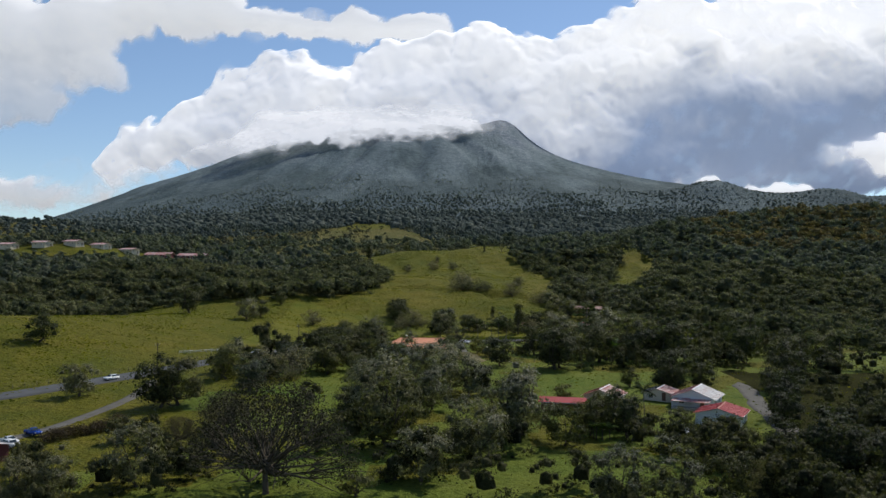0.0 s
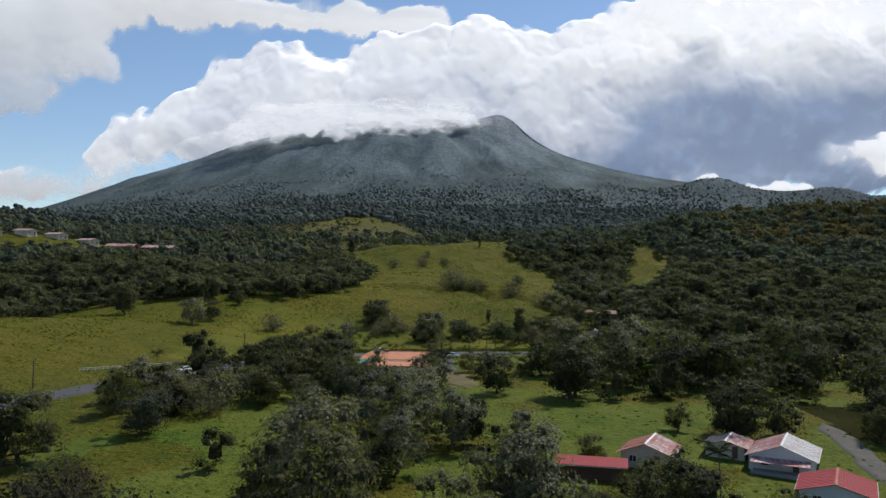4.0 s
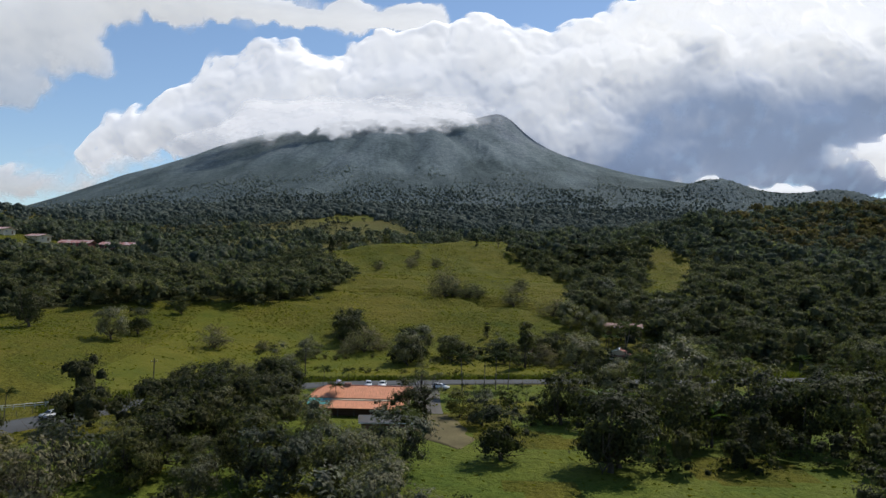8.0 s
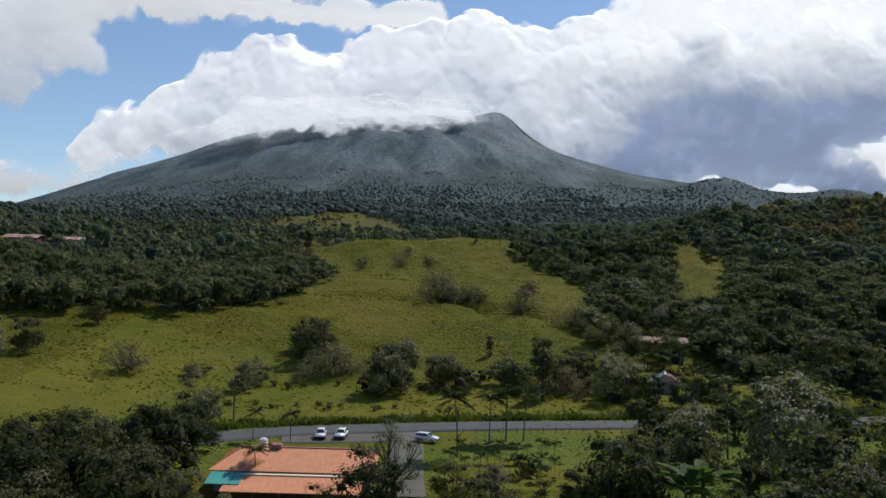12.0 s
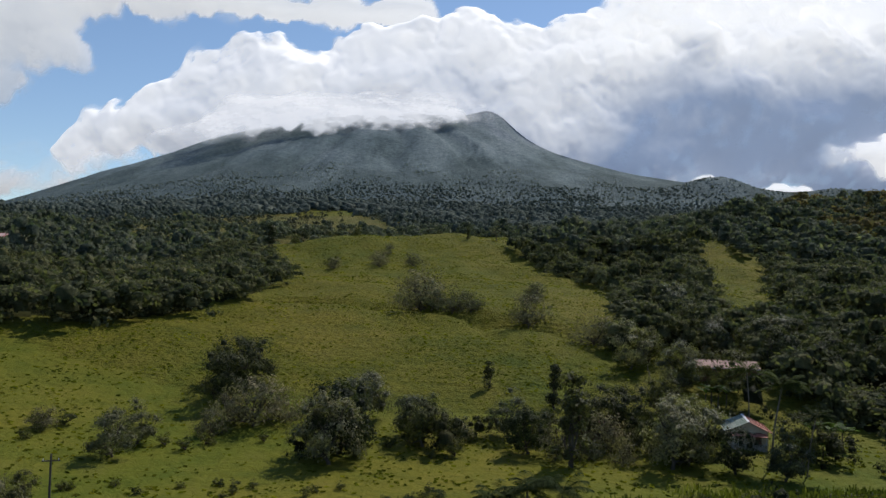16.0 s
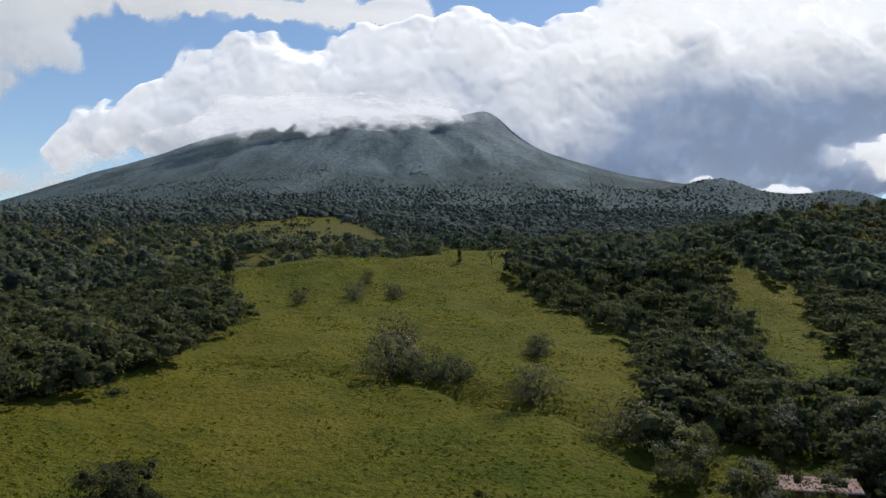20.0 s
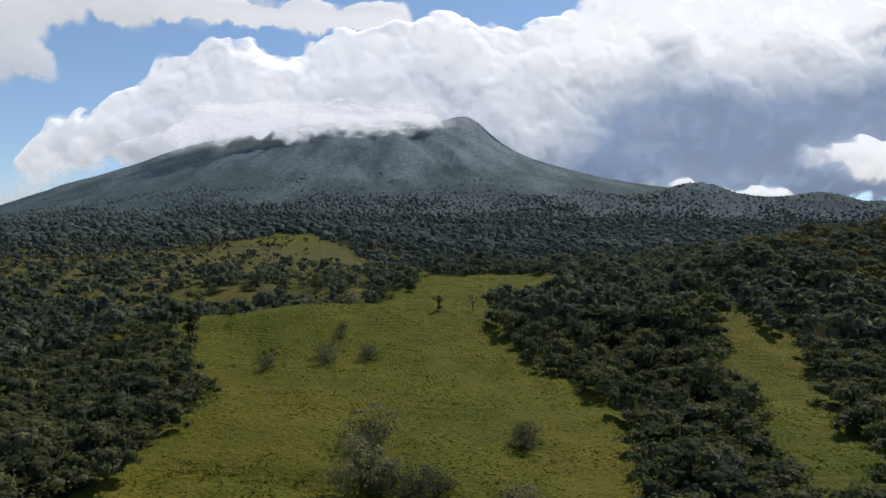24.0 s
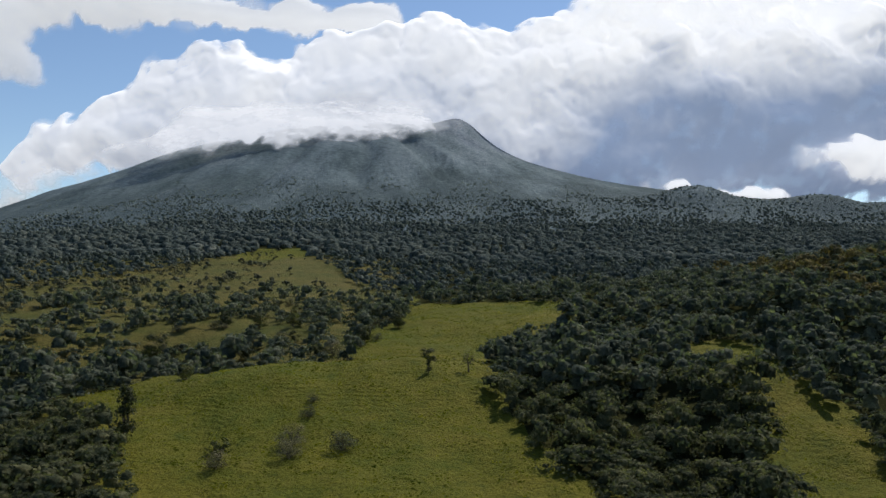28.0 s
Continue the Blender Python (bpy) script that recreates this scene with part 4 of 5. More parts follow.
def cells(u, v, size, seed):
    """Round heads crowded together, each from 0 at its foot to 1."""
    t = np.random.RandomState(seed).uniform(0, 1, (3, 64, 64))
    i, j = np.floor(u / size).astype(int), np.floor(v / size).astype(int)
    best = np.zeros(u.shape)
    for di in (-1, 0, 1):
        for dj in (-1, 0, 1):
            a, b = (i + di) % 64, (j + dj) % 64
            cu, cv = (i + di + t[0, a, b]) * size, (j + dj + t[1, a, b]) * size
            d = ((u - cu) ** 2 + (v - cv) ** 2) / (size * (0.65 + 0.35 * t[2, a, b])) ** 2
            best = np.maximum(best, np.sqrt(np.maximum(0, 1 - d)) * (0.5 + 0.5 * t[2, b, a]))
    return best


def soften(q, width, times=1):
    k = np.ones(2 * width + 1) / (2 * width + 1)
    for ax in (0, 1) * times:
        q = np.apply_along_axis(lambda c: np.convolve(np.pad(c, width, "edge"), k, "valid"), ax, q)
    return q


UNIT = 1 / 1414.0                    # clouds are laid out in steps of this angle round the point below
EYE_AT = (12.0, 187.0, 36.5)


def cloud(name, label, far, puffs, mat, seed, depth=0.6, billow=1.0, step=4.0, shade=((0, 300, 25),), knobs=((0, 0.3),), lean=0.0, fade=None):
    """A bank of puffs (across, up, radius, squash) with heads upon heads; shade and knobs change across it."""
    r = np.random.RandomState(seed)
    balls = []
    for u, v, rad, sq in puffs:
        balls.append((u, v, rad, rad * sq, 0.0))
        for k in range(int(10 * billow)):
            a, q = r.uniform(-0.5, 3.64), r.uniform(0.45, 0.95)
            s = rad * r.uniform(0.22, 0.48)
            balls.append((u + math.cos(a) * rad * q, v + math.sin(a) * rad * sq * q, s, s * (0.6 + 0.4 * sq), rad * r.uniform(0.0, 0.6)))
    b = np.array(balls)
    us = np.arange(min(b[:, 0] - b[:, 2]) - 12, max(b[:, 0] + b[:, 2]) + 12, step)
    vs = np.arange(min(b[:, 1] - b[:, 3]) - 12, max(b[:, 1] + b[:, 3]) + 12, step)
    gu, gv = np.meshgrid(us, vs)
    wu, wv = gu, gv
    for size, most, o in ((90, 46, 1), (38, 32, 5), (16, 20, 9)):
        wu, wv = wu + (fbm(gu, gv, size, seed + o) - 0.5) * most * billow, wv + (fbm(gu, gv, size, seed + o + 2) - 0.5) * most * billow
    total = np.zeros(gu.shape)
    for u, v, ru, rv, lift in b:
        d = 1 - ((wu - u) / ru) ** 2 - ((wv - v) / rv) ** 2
        f = np.where(d > 0, np.sqrt(np.maximum(d, 0)) * ru + lift * np.minimum(1, d * 2), 0)
        total = total + f ** 4
    field = np.where(total > 0, total ** 0.25, 0.0)
    mass = soften(np.cumsum(np.clip(field, 0, 90)[::-1], 0)[::-1] * step / 90.0, 6, 2)
    sh, kn = np.array(shade, float), np.array(knobs, float)
    bulk = np.clip((mass - np.interp(gu, sh[:, 0], sh[:, 2])) / np.interp(gu, sh[:, 0], sh[:, 1]), 0, 1)
    crisp = np.interp(gu, kn[:, 0], kn[:, 1]) * np.clip(1.15 - 1.2 * bulk, 0.05, 1)
    heads = 0.0
    for size, high in ((78, 26), (40, 20), (20, 12), (10, 6)):
        heads = heads + high * cells(wu + (fbm(gu, gv, size, seed + size) - 0.5) * size, wv + (fbm(gu, gv, size, seed + size + 1) - 0.5) * size, size, seed + size + 2)
    bulk = bulk - crisp * 0.95 * (heads / 64 - 0.52)       # light reaches the heads, not the clefts between them
    relief = soften(field * 0.5 + heads * np.clip(field / 25, 0, 1), 1)
    tilt = -(np.gradient(relief, axis=0) * 0.9 + np.gradient(relief, axis=1) * 0.4) / step
    bulk = np.clip(bulk - 0.17 * np.clip(tilt, -1.6, 1.6) * np.clip(crisp + 0.25, 0, 1), 0, 1)       # brighter where a head faces the sun
    edge = np.clip(field / 40, 0, 1)
    thick = np.clip(((field - (30 - heads * 0.75) * crisp * (1 - edge)) / 85.0), 0, 1) ** 2 * (1 - 0.6 * bulk)
    if fade:
        thick = thick * np.clip((fade[1] - gv) / (fade[1] - fade[0]), 0, 1)
    solid = soften(field, 3, 2)
    form = soften(solid + heads * crisp * np.clip(field / 25, 0, 1), 1)
    dist = far - form * far * UNIT * depth + (gv - vs[0]) * lean
    xyz = np.stack([EYE_AT[0] + gu * UNIT * far, EYE_AT[1] + dist, EYE_AT[2] + gv * UNIT * far], -1)
    w, h = len(us), len(vs)
    i = (np.arange(h - 1)[:, None] * w + np.arange(w - 1)[None]).ravel()
    f = np.stack([i, i + 1, i + w + 1, i + w], -1)
    f = f[(thick.ravel()[f] > 0.0005).any(1)]
    used, inv = np.unique(f, return_inverse=True)
    me = mesh_from(name, xyz.reshape(-1, 3)[used], inv.reshape(f.shape), mat)
    me.attributes.new("bulk", "FLOAT", "POINT").data.foreach_set("value", bulk.ravel()[used].astype(np.float32))
    me.attributes.new("depth", "FLOAT", "POINT").data.foreach_set("value", thick.ravel()[used].astype(np.float32))
    return tagged(new(name, me), label, "cloud", kind="structure")


CLOUD = cloud_material("cumulus", (0.80, 0.80, 0.81), (0.145, 0.19, 0.30), 0.22, 0.45, (0.45, 0.45, 0.46))
MIST = cloud_material("mist", (0.36, 0.365, 0.37), (0.24, 0.25, 0.27), 0.55, 0.65, (0.45, 0.45, 0.46))
CAP = cloud_material("cap_mist", (0.50, 0.505, 0.52), (0.33, 0.35, 0.40), 0.6, 0.5, (0.45, 0.45, 0.46))
VEIL = cloud_material("high_cloud", (0.60, 0.605, 0.62), (0.26, 0.29, 0.35), 0.6, 0.7, (0.45, 0.45, 0.46))
# across and up are counted from straight ahead and from the eye's level
cloud("cumulus_bank", "white cumulus bank piled behind the volcano over a blue-grey rain cloud", 4600, [
    (-385, 330, 60, 0.9), (-325, 362, 62, 0.95), (-255, 350, 70, 0.9), (-440, 275, 80, 0.7), (-520, 240, 80, 0.55), (-590, 205, 60, 0.6), (-330, 280, 110, 0.8), (-250, 250, 100, 0.7), (-420, 235, 90, 0.5),
    (-110, 350, 85, 0.9), (-20, 355, 90, 0.95), (70, 400, 70, 1.0), (60, 340, 90, 0.9), (-190, 280, 110, 0.8), (-80, 280, 120, 0.8), (40, 270, 110, 0.8), (130, 240, 90, 0.7), (210, 220, 70, 0.7),
    (150, 370, 80, 0.95), (240, 380, 80, 0.95), (190, 310, 100, 0.85), (280, 320, 85, 0.8),
    (330, 425, 75, 1.0), (400, 455, 75, 1.0), (370, 370, 80, 0.9), (450, 390, 85, 0.9), (520, 440, 85, 1.0), (540, 370, 75, 0.8), (620, 430, 90, 0.95), (600, 390, 70, 0.7), (700, 430, 90, 0.95),
    (690, 375, 60, 0.8), (780, 440, 90, 1.0), (860, 420, 100, 1.0), (950, 400, 120, 1.0), (350, 320, 60, 0.7), (420, 325, 50, 0.6), (480, 345, 45, 0.6),
    (300, 235, 90, 0.7), (400, 235, 120, 0.75), (540, 250, 140, 0.75), (700, 260, 150, 0.75), (860, 270, 150, 0.8), (620, 340, 130, 0.8), (460, 310, 130, 0.8), (780, 360, 140, 0.8)],
    CLOUD, 41, 0.8, 1.0, 2.8, ((-400, 520, -130), (100, 520, -110), (260, 330, -10), (360, 150, 65), (600, 130, 70), (900, 170, 60)), ((-500, 0.4), (-300, 0.6), (0, 0.65), (250, 0.85), (400, 1.0)))
cloud("cloud_shred", "small torn shred of white cloud", 4250, [(540, 318, 20, 0.7), (552, 304, 14, 0.9), (515, 285, 12, 0.6)], MIST, 45, 0.4, 0.5, 3.0)
cloud("low_cloud", "small white cloud low over the horizon", 4660, [(-690, 205, 34, 0.7), (-660, 196, 22, 0.7), (-560, 190, 70, 0.5), (-610, 165, 60, 0.6), (-700, 145, 80, 0.35), (-800, 150, 90, 0.4)], CAP, 47, 0.5, 1.2)
cloud("low_cloud", "small white cloud low over the horizon", 4270, [(430, 168, 32, 0.5), (520, 160, 50, 0.3), (620, 157, 60, 0.3), (720, 225, 40, 0.6), (770, 240, 50, 0.7), (830, 230, 70, 0.6)], CLOUD, 53)
cloud("cap_cloud", "misty cloud cap wrapped round the summit", 3216, [
    (-450, 250, 60, 0.5), (-380, 272, 75, 0.55), (-290, 300, 85, 0.5), (-200, 312, 90, 0.48), (-110, 318, 90, 0.5), (-20, 320, 80, 0.55), (60, 325, 50, 0.6), (95, 328, 40, 0.65), (122, 326, 26, 0.7), (-330, 330, 100, 0.6), (-200, 350, 110, 0.6), (-60, 360, 110, 0.6), (40, 375, 70, 0.7)],
    CAP, 59, 0.25, 0.9, 3.0, ((0, 420, 20),), ((0, 0.35),), lean=4.0, fade=(320, 440))
cloud("high_cloud", "torn grey-white layer of high cloud", 4780, [
    (-760, 430, 170, 0.5), (-900, 400, 200, 0.7), (-640, 470, 120, 0.4), (-690, 370, 90, 0.5), (-520, 485, 120, 0.22), (-380, 475, 140, 0.18), (-250, 470, 120, 0.15), (-110, 455, 110, 0.16), (-800, 320, 120, 0.4)], VEIL, 61, 0.3, 0.9, knobs=((0, 0.1),))

# ---- built things ----
def part(name, bm, mat, parent, label="", smooth=False):
    """Links a bmesh as one mesh object under a thing or a part."""
    me = bpy.data.meshes.new(name)
    bm.normal_update()
    bm.to_mesh(me)
    bm.free()
    for m in mat if isinstance(mat, (list, tuple)) else [mat]:
        me.materials.append(m)
    if smooth:
        me.shade_smooth()
    ob = new(name, me)
    ob.parent = parent
    if label:
        ob["label"] = label
    return ob


def box(x0, x1, y0, y1, z0, z1, bevel=0.0, bm=None):
    bm = bm or bmesh.new()
    made = bmesh.ops.create_cube(bm, size=1, matrix=Matrix.Translation(((x0 + x1) / 2, (y0 + y1) / 2, (z0 + z1) / 2)) @ Matrix.Diagonal((x1 - x0, y1 - y0, z1 - z0, 1)))
    if bevel:
        edges = list({e for v in made["verts"] for e in v.link_edges})
        bmesh.ops.bevel(bm, geom=edges, offset=bevel, segments=2, affect="EDGES")
    return bm


def prism(points, y0, y1, bm=None):
    """A closed outline in x and z, drawn out along y."""
    bm = bm or bmesh.new()
    a, b = [bm.verts.new((x, y0, z)) for x, z in points], [bm.verts.new((x, y1, z)) for x, z in points]
    n = len(points)
    bm.faces.new(a), bm.faces.new(b[::-1])
    for i in range(n):
        bm.faces.new((a[(i + 1) % n], a[i], b[i], b[(i + 1) % n]))
    bmesh.ops.recalc_face_normals(bm, faces=bm.faces)
    return bm


def rod(a, b, r0, r1=None, sides=8):
    v, f = tube([a, b], [r0, r1 or r0], sides)
    bm = bmesh.new()
    vs = [bm.verts.new(p) for p in v]
    for q in f:
        bm.faces.new([vs[i] for i in q])
    bm.faces.new(vs[:sides][::-1]), bm.faces.new(vs[sides:])
    return bm


def rusty_metal(name, colour, rust, amount=0.55, rough=0.45):
    m, n, l, b = material(name, max(rough, 0.7))
    b.inputs["Specular IOR Level"].default_value = 0.2
    a = noise_at(n, l, 0.35, 5, 0.6)
    f = noise_at(n, l, 2.5, 6, 0.7, stretch=(1, 0.25, 1))
    mask = math_node(n, l, "MULTIPLY", a, f)
    lo = 0.30 - 0.12 * amount
    col = ramp(n, l, mask, (lo, colour), (lo + 0.12, rust))
    tint = ramp(n, l, f, (0.3, (0.75, 0.75, 0.75)), (0.7, (1.12, 1.12, 1.12)))
    l.new(blend(n, l, 1.0, col, tint, "MULTIPLY"), b.inputs["Base Color"])
    return m


ROOF_ORANGE = rusty_metal("orange_roof_sheet", (0.64, 0.28, 0.155), (0.52, 0.22, 0.12), 0.3, 0.6)
ROOF_RED = rusty_metal("red_roof_sheet", (0.36, 0.05, 0.055), (0.27, 0.05, 0.05), 0.4)
ROOF_FADED = rusty_metal("faded_red_roof", (0.42, 0.17, 0.15), (0.55, 0.50, 0.48), 0.7)
ROOF_WHITE = rusty_metal("weathered_white_roof", (0.62, 0.60, 0.58), (0.42, 0.28, 0.25), 0.4)
ROOF_SALMON = rusty_metal("salmon_roof", (0.45, 0.17, 0.13), (0.42, 0.24, 0.18), 0.7, 0.6)
ROOF_PINK = rusty_metal("dull_pink_roof", (0.34, 0.20, 0.17), (0.27, 0.16, 0.13), 0.6)
ROOF_BROWN = rusty_metal("rusted_brown_roof", (0.22, 0.12, 0.09), (0.33, 0.20, 0.15), 0.8, 0.8)
ROOF_GREEN = rusty_metal("faded_green_roof", (0.22, 0.27, 0.22), (0.33, 0.33, 0.29), 0.7, 0.6)
ROOF_GREY = rusty_metal("grey_roof_sheet", (0.105, 0.105, 0.103), (0.10, 0.09, 0.075), 0.5)
TEAL = plain("teal_awning", (0.06, 0.30, 0.27), 0.5, 0, 1.0, 0.2)
WALL_WHITE = plain("white_wall_paint", (0.72, 0.72, 0.70), 0.8, 0, 0.8, 0.18)
WALL_CREAM = plain("cream_wall_paint", (0.62, 0.54, 0.40), 0.8, 0, 0.8, 0.2)
WALL_RED = plain("dark_red_wall", (0.15, 0.045, 0.042), 0.8, 0, 0.8, 0.25)
WALL_BROWN = plain("brown_board_wall", (0.16, 0.09, 0.06), 0.85, 0, 1.0, 0.3)
TRIM_WHITE = plain("white_trim", (0.75, 0.75, 0.74), 0.6, 0, 3.0, 0.1)
TIMBER = plain("grey_timber", (0.20, 0.17, 0.13), 0.9, 0, 4.0, 0.4)
POLE_WOOD = plain("tarred_pole", (0.075, 0.066, 0.056), 0.9, 0, 4.0, 0.4)
CONCRETE = plain("concrete", (0.33, 0.32, 0.30), 0.9, 0, 1.0, 0.25)
RUBBER = plain("tyre_rubber", (0.02, 0.02, 0.02), 0.8, 0, 5.0, 0.2)
CHROME = plain("alloy_rim", (0.5, 0.5, 0.5), 0.3, 0.9, 5.0, 0.1)


def glass_material(name, tint):
    m, n, l, b = material(name, 0.06)
    b.inputs["Base Color"].default_value = (*tint, 1)
    b.inputs["Specular IOR Level"].default_value = 0.7
    return m


GLASS = glass_material("dark_window_glass", (0.02, 0.03, 0.035))


def window(parent, x, y, z, w, h, face):
    """A framed window on a wall that faces -y (face 0) or +x/-x (face 1/-1)."""
    t = 0.06
    def slab(a0, a1, b0, b1, d0, d1):
        if face == 0:
            return box(x + a0, x + a1, y - d1, y - d0, z + b0, z + b1)
        return box(*sorted((x + face * d0, x + face * d1)), y + a0, y + a1, z + b0, z + b1)
    fr = slab(-w / 2, w / 2, -h / 2, -h / 2 + t, 0.003, 0.07)
    for a0, a1, b0, b1 in ((-w / 2, w / 2, h / 2 - t, h / 2), (-w / 2, -w / 2 + t, -h / 2 + t, h / 2 - t), (w / 2 - t, w / 2, -h / 2 + t, h / 2 - t), (-t / 2, t / 2, -h / 2 + t, h / 2 - t)):
        c = slab(a0, a1, b0, b1, 0.003, 0.07)
        me = bpy.data.meshes.new("piece")
        c.to_mesh(me), c.free()
        fr.from_mesh(me)
        bpy.data.meshes.remove(me)
    f = part("window", fr, TRIM_WHITE, parent)
    part("pane", slab(-w / 2 + t, w / 2 - t, -h / 2 + t, h / 2 - t, 0.004, 0.02), GLASS, f)
    return f


def roof_sheet(parent, name, a, b, length, drop, mat, ribs=0.0, label="", thick=0.08):
    """A sloped roof sheet from ridge x=a to eave x=b at heights drop=(za, zb), drawn along y, with standing ribs."""
    (za, zb), (y0, y1) = drop, length
    bm = prism([(a, za), (b, zb), (b, zb - thick), (a, za - thick)], y0, y1)
    if ribs:
        roof = part(name, bm, mat, parent, label)
        y, shared = y0 + ribs, None
        while y < y1 - 0.1:
            if shared is None:
                one = part("roof_rib", prism([(a, za + 0.05), (b, zb + 0.05), (b, zb + 0.003), (a, za + 0.003)], -0.04, 0.04), mat, roof)
                shared = one.data
            else:
                one = new("roof_rib", shared)
                one.parent = roof
            one.matrix_basis = Matrix.Translation((0, y, 0))
            y += ribs
        return roof
    return part(name, bm, mat, parent, label)


def gable_house(name, label, x, y, turn, w, l, wall_h, rise, wall_mat, roof_l, roof_r, windows=True, over=0.6, base=None, cap=TRIM_WHITE, porch=None, ribs=1.0):
    """A house whose ridge runs along its own y; w across, l along. Stands on the ground at x, y."""
    root = tagged(new(name), label, "house" if "house" in name or "bungalow" in name else "building", "hotel bungalows in a row" if "bungalow" in name else "")
    root.matrix_basis = pose(x, y, ground_at(x, y) if base is None else base, 0, 0, turn)
    top = wall_h + rise
    part("wall", prism([(-w / 2, -1.5), (w / 2, -1.5), (w / 2, wall_h), (0, top - 0.05), (-w / 2, wall_h)], -l / 2, l / 2), wall_mat, root)
    e = over * rise / (w / 2)
    k = roof_sheet(root, "roof", 0, w / 2 + over, (-l / 2 - over, l / 2 + over), (top + 0.12, wall_h - e + 0.12), roof_r, ribs)
    j = roof_sheet(root, "roof", 0, -w / 2 - over, (-l / 2 - over, l / 2 + over), (top + 0.12, wall_h - e + 0.12), roof_l, ribs)
    if cap:
        part("ridge_cap", prism([(-0.22, top + 0.07), (0, top + 0.2), (0.22, top + 0.07), (0, top + 0.13)], -l / 2 - over, l / 2 + over), cap, root)
    for s, r in ((1, roof_r), (-1, roof_l)):
        part("gutter", box(s * (w / 2 + over) - 0.06, s * (w / 2 + over) + 0.06, -l / 2 - over, l / 2 + over, wall_h - e - 0.06, wall_h - e + 0.04), TRIM_WHITE, root)
    if windows:
        window(root, -w * 0.25, -l / 2, wall_h * 0.55, 1.2, 1.1, 0)
        door = part("door", box(w * 0.18, w * 0.18 + 0.95, -l / 2 - 0.05, -l / 2 - 0.003, 0, 2.05), WALL_BROWN, root)
        part("handle", box(w * 0.18 + 0.8, w * 0.18 + 0.85, -l / 2 - 0.1, -l / 2 - 0.05, 0.95, 1.05), CHROME, door)
        for q in (-0.25, 0.2):
            window(root, w / 2, q * l, wall_h * 0.55, 1.1, 1.0, 1)
            window(root, -w / 2, q * l, wall_h * 0.55, 1.1, 1.0, -1)
    if porch:
        pm, pd = porch
        bm = bmesh.new()
        part("porch_roof", prism([(-w * 0.45, 0), (w * 0.45, 0), (w * 0.45, 0.08), (-w * 0.45, 0.08)], 0, pd, bm), pm, root).matrix_basis = pose(0, -l / 2 - pd, wall_h - 0.75, 10)
        for s in (-1, 1):
            part("porch_post", rod((s * w * 0.42, -l / 2 - pd + 0.15, -0.6), (s * w * 0.42, -l / 2 - pd + 0.15, wall_h - 0.72), 0.07), TRIM_WHITE, root)
        part("porch_floor", box(-w * 0.45, w * 0.45, -l / 2 - pd, -l / 2 - 0.003, -0.8, 0.12), CONCRETE, root)
    return root


# farm houses among the trees
gable_house("farm_house", "white farm house under a weathered white and faded red roof", 66, 197, -28, 10.0, 12, 2.3, 1.9, WALL_WHITE, ROOF_FADED, ROOF_WHITE, porch=(ROOF_FADED, 2.6))
gable_house("barn", "low barn with a bright red sheet-metal roof", 65.5, 178, -28, 9.5, 10.5, 2.5, 1.3, WALL_WHITE, ROOF_RED, ROOF_RED, cap=ROOF_SALMON)
gable_house("lean_to_house", "small house with a grey and rust-red roof beside the farm house", 58.8, 203.5, -28, 6.5, 8, 2.0, 0.9, WALL_CREAM, ROOF_GREY, ROOF_FADED)
gable_house("farm_house", "small farm house under a patched salmon-coloured roof", 43, 197, -25, 8.0, 9.5, 2.4, 1.5, WALL_CREAM, ROOF_SALMON, ROOF_FADED)
gable_house("long_shed", "long open shed with a dark rust-red roof", 31.5, 189, 78, 5.0, 10, 2.2, 0.7, WALL_BROWN, ROOF_RED, ROOF_RED, False, cap=None)
gable_house("tool_shed", "little white-roofed shed half hidden by trees", 54, 161, 20, 3.0, 3.4, 2.0, 0.4, WALL_WHITE, ROOF_WHITE, ROOF_WHITE, False, cap=None)
gable_house("cottage_house", "cream cottage with a faded green and red roof", 71, 387, -14, 6.2, 7.5, 2.3, 1.4, WALL_CREAM, ROOF_GREEN, ROOF_SALMON, porch=(ROOF_SALMON, 1.6))
gable_house("long_farm_building", "long low building with a rusted pinkish roof under trees", 80, 423, 82, 6.0, 14, 2.6, 1.1, WALL_BROWN, ROOF_PINK, ROOF_PINK, False, cap=None)
gable_house("garden_hut", "low hut with a dull brown roof among bushes", 45, 388, 80, 4.6, 6.0, 2.0, 1.1, WALL_BROWN, ROOF_BROWN, ROOF_BROWN, False, cap=None)
gable_house("roadside_building", "building with a white roof and brick-red walls by the lane", -82.5, 142.5, 62, 7.0, 12, 2.8, 0.8, WALL_RED, ROOF_WHITE, ROOF_WHITE, False, cap=None)
gable_house("storage_shed", "grey sheet-metal shed roof in front of the restaurant", 1.2, 275, 96, 5.0, 9, 2.4, 0.7, WALL_BROWN, ROOF_GREY, ROOF_GREY, False, cap=None)


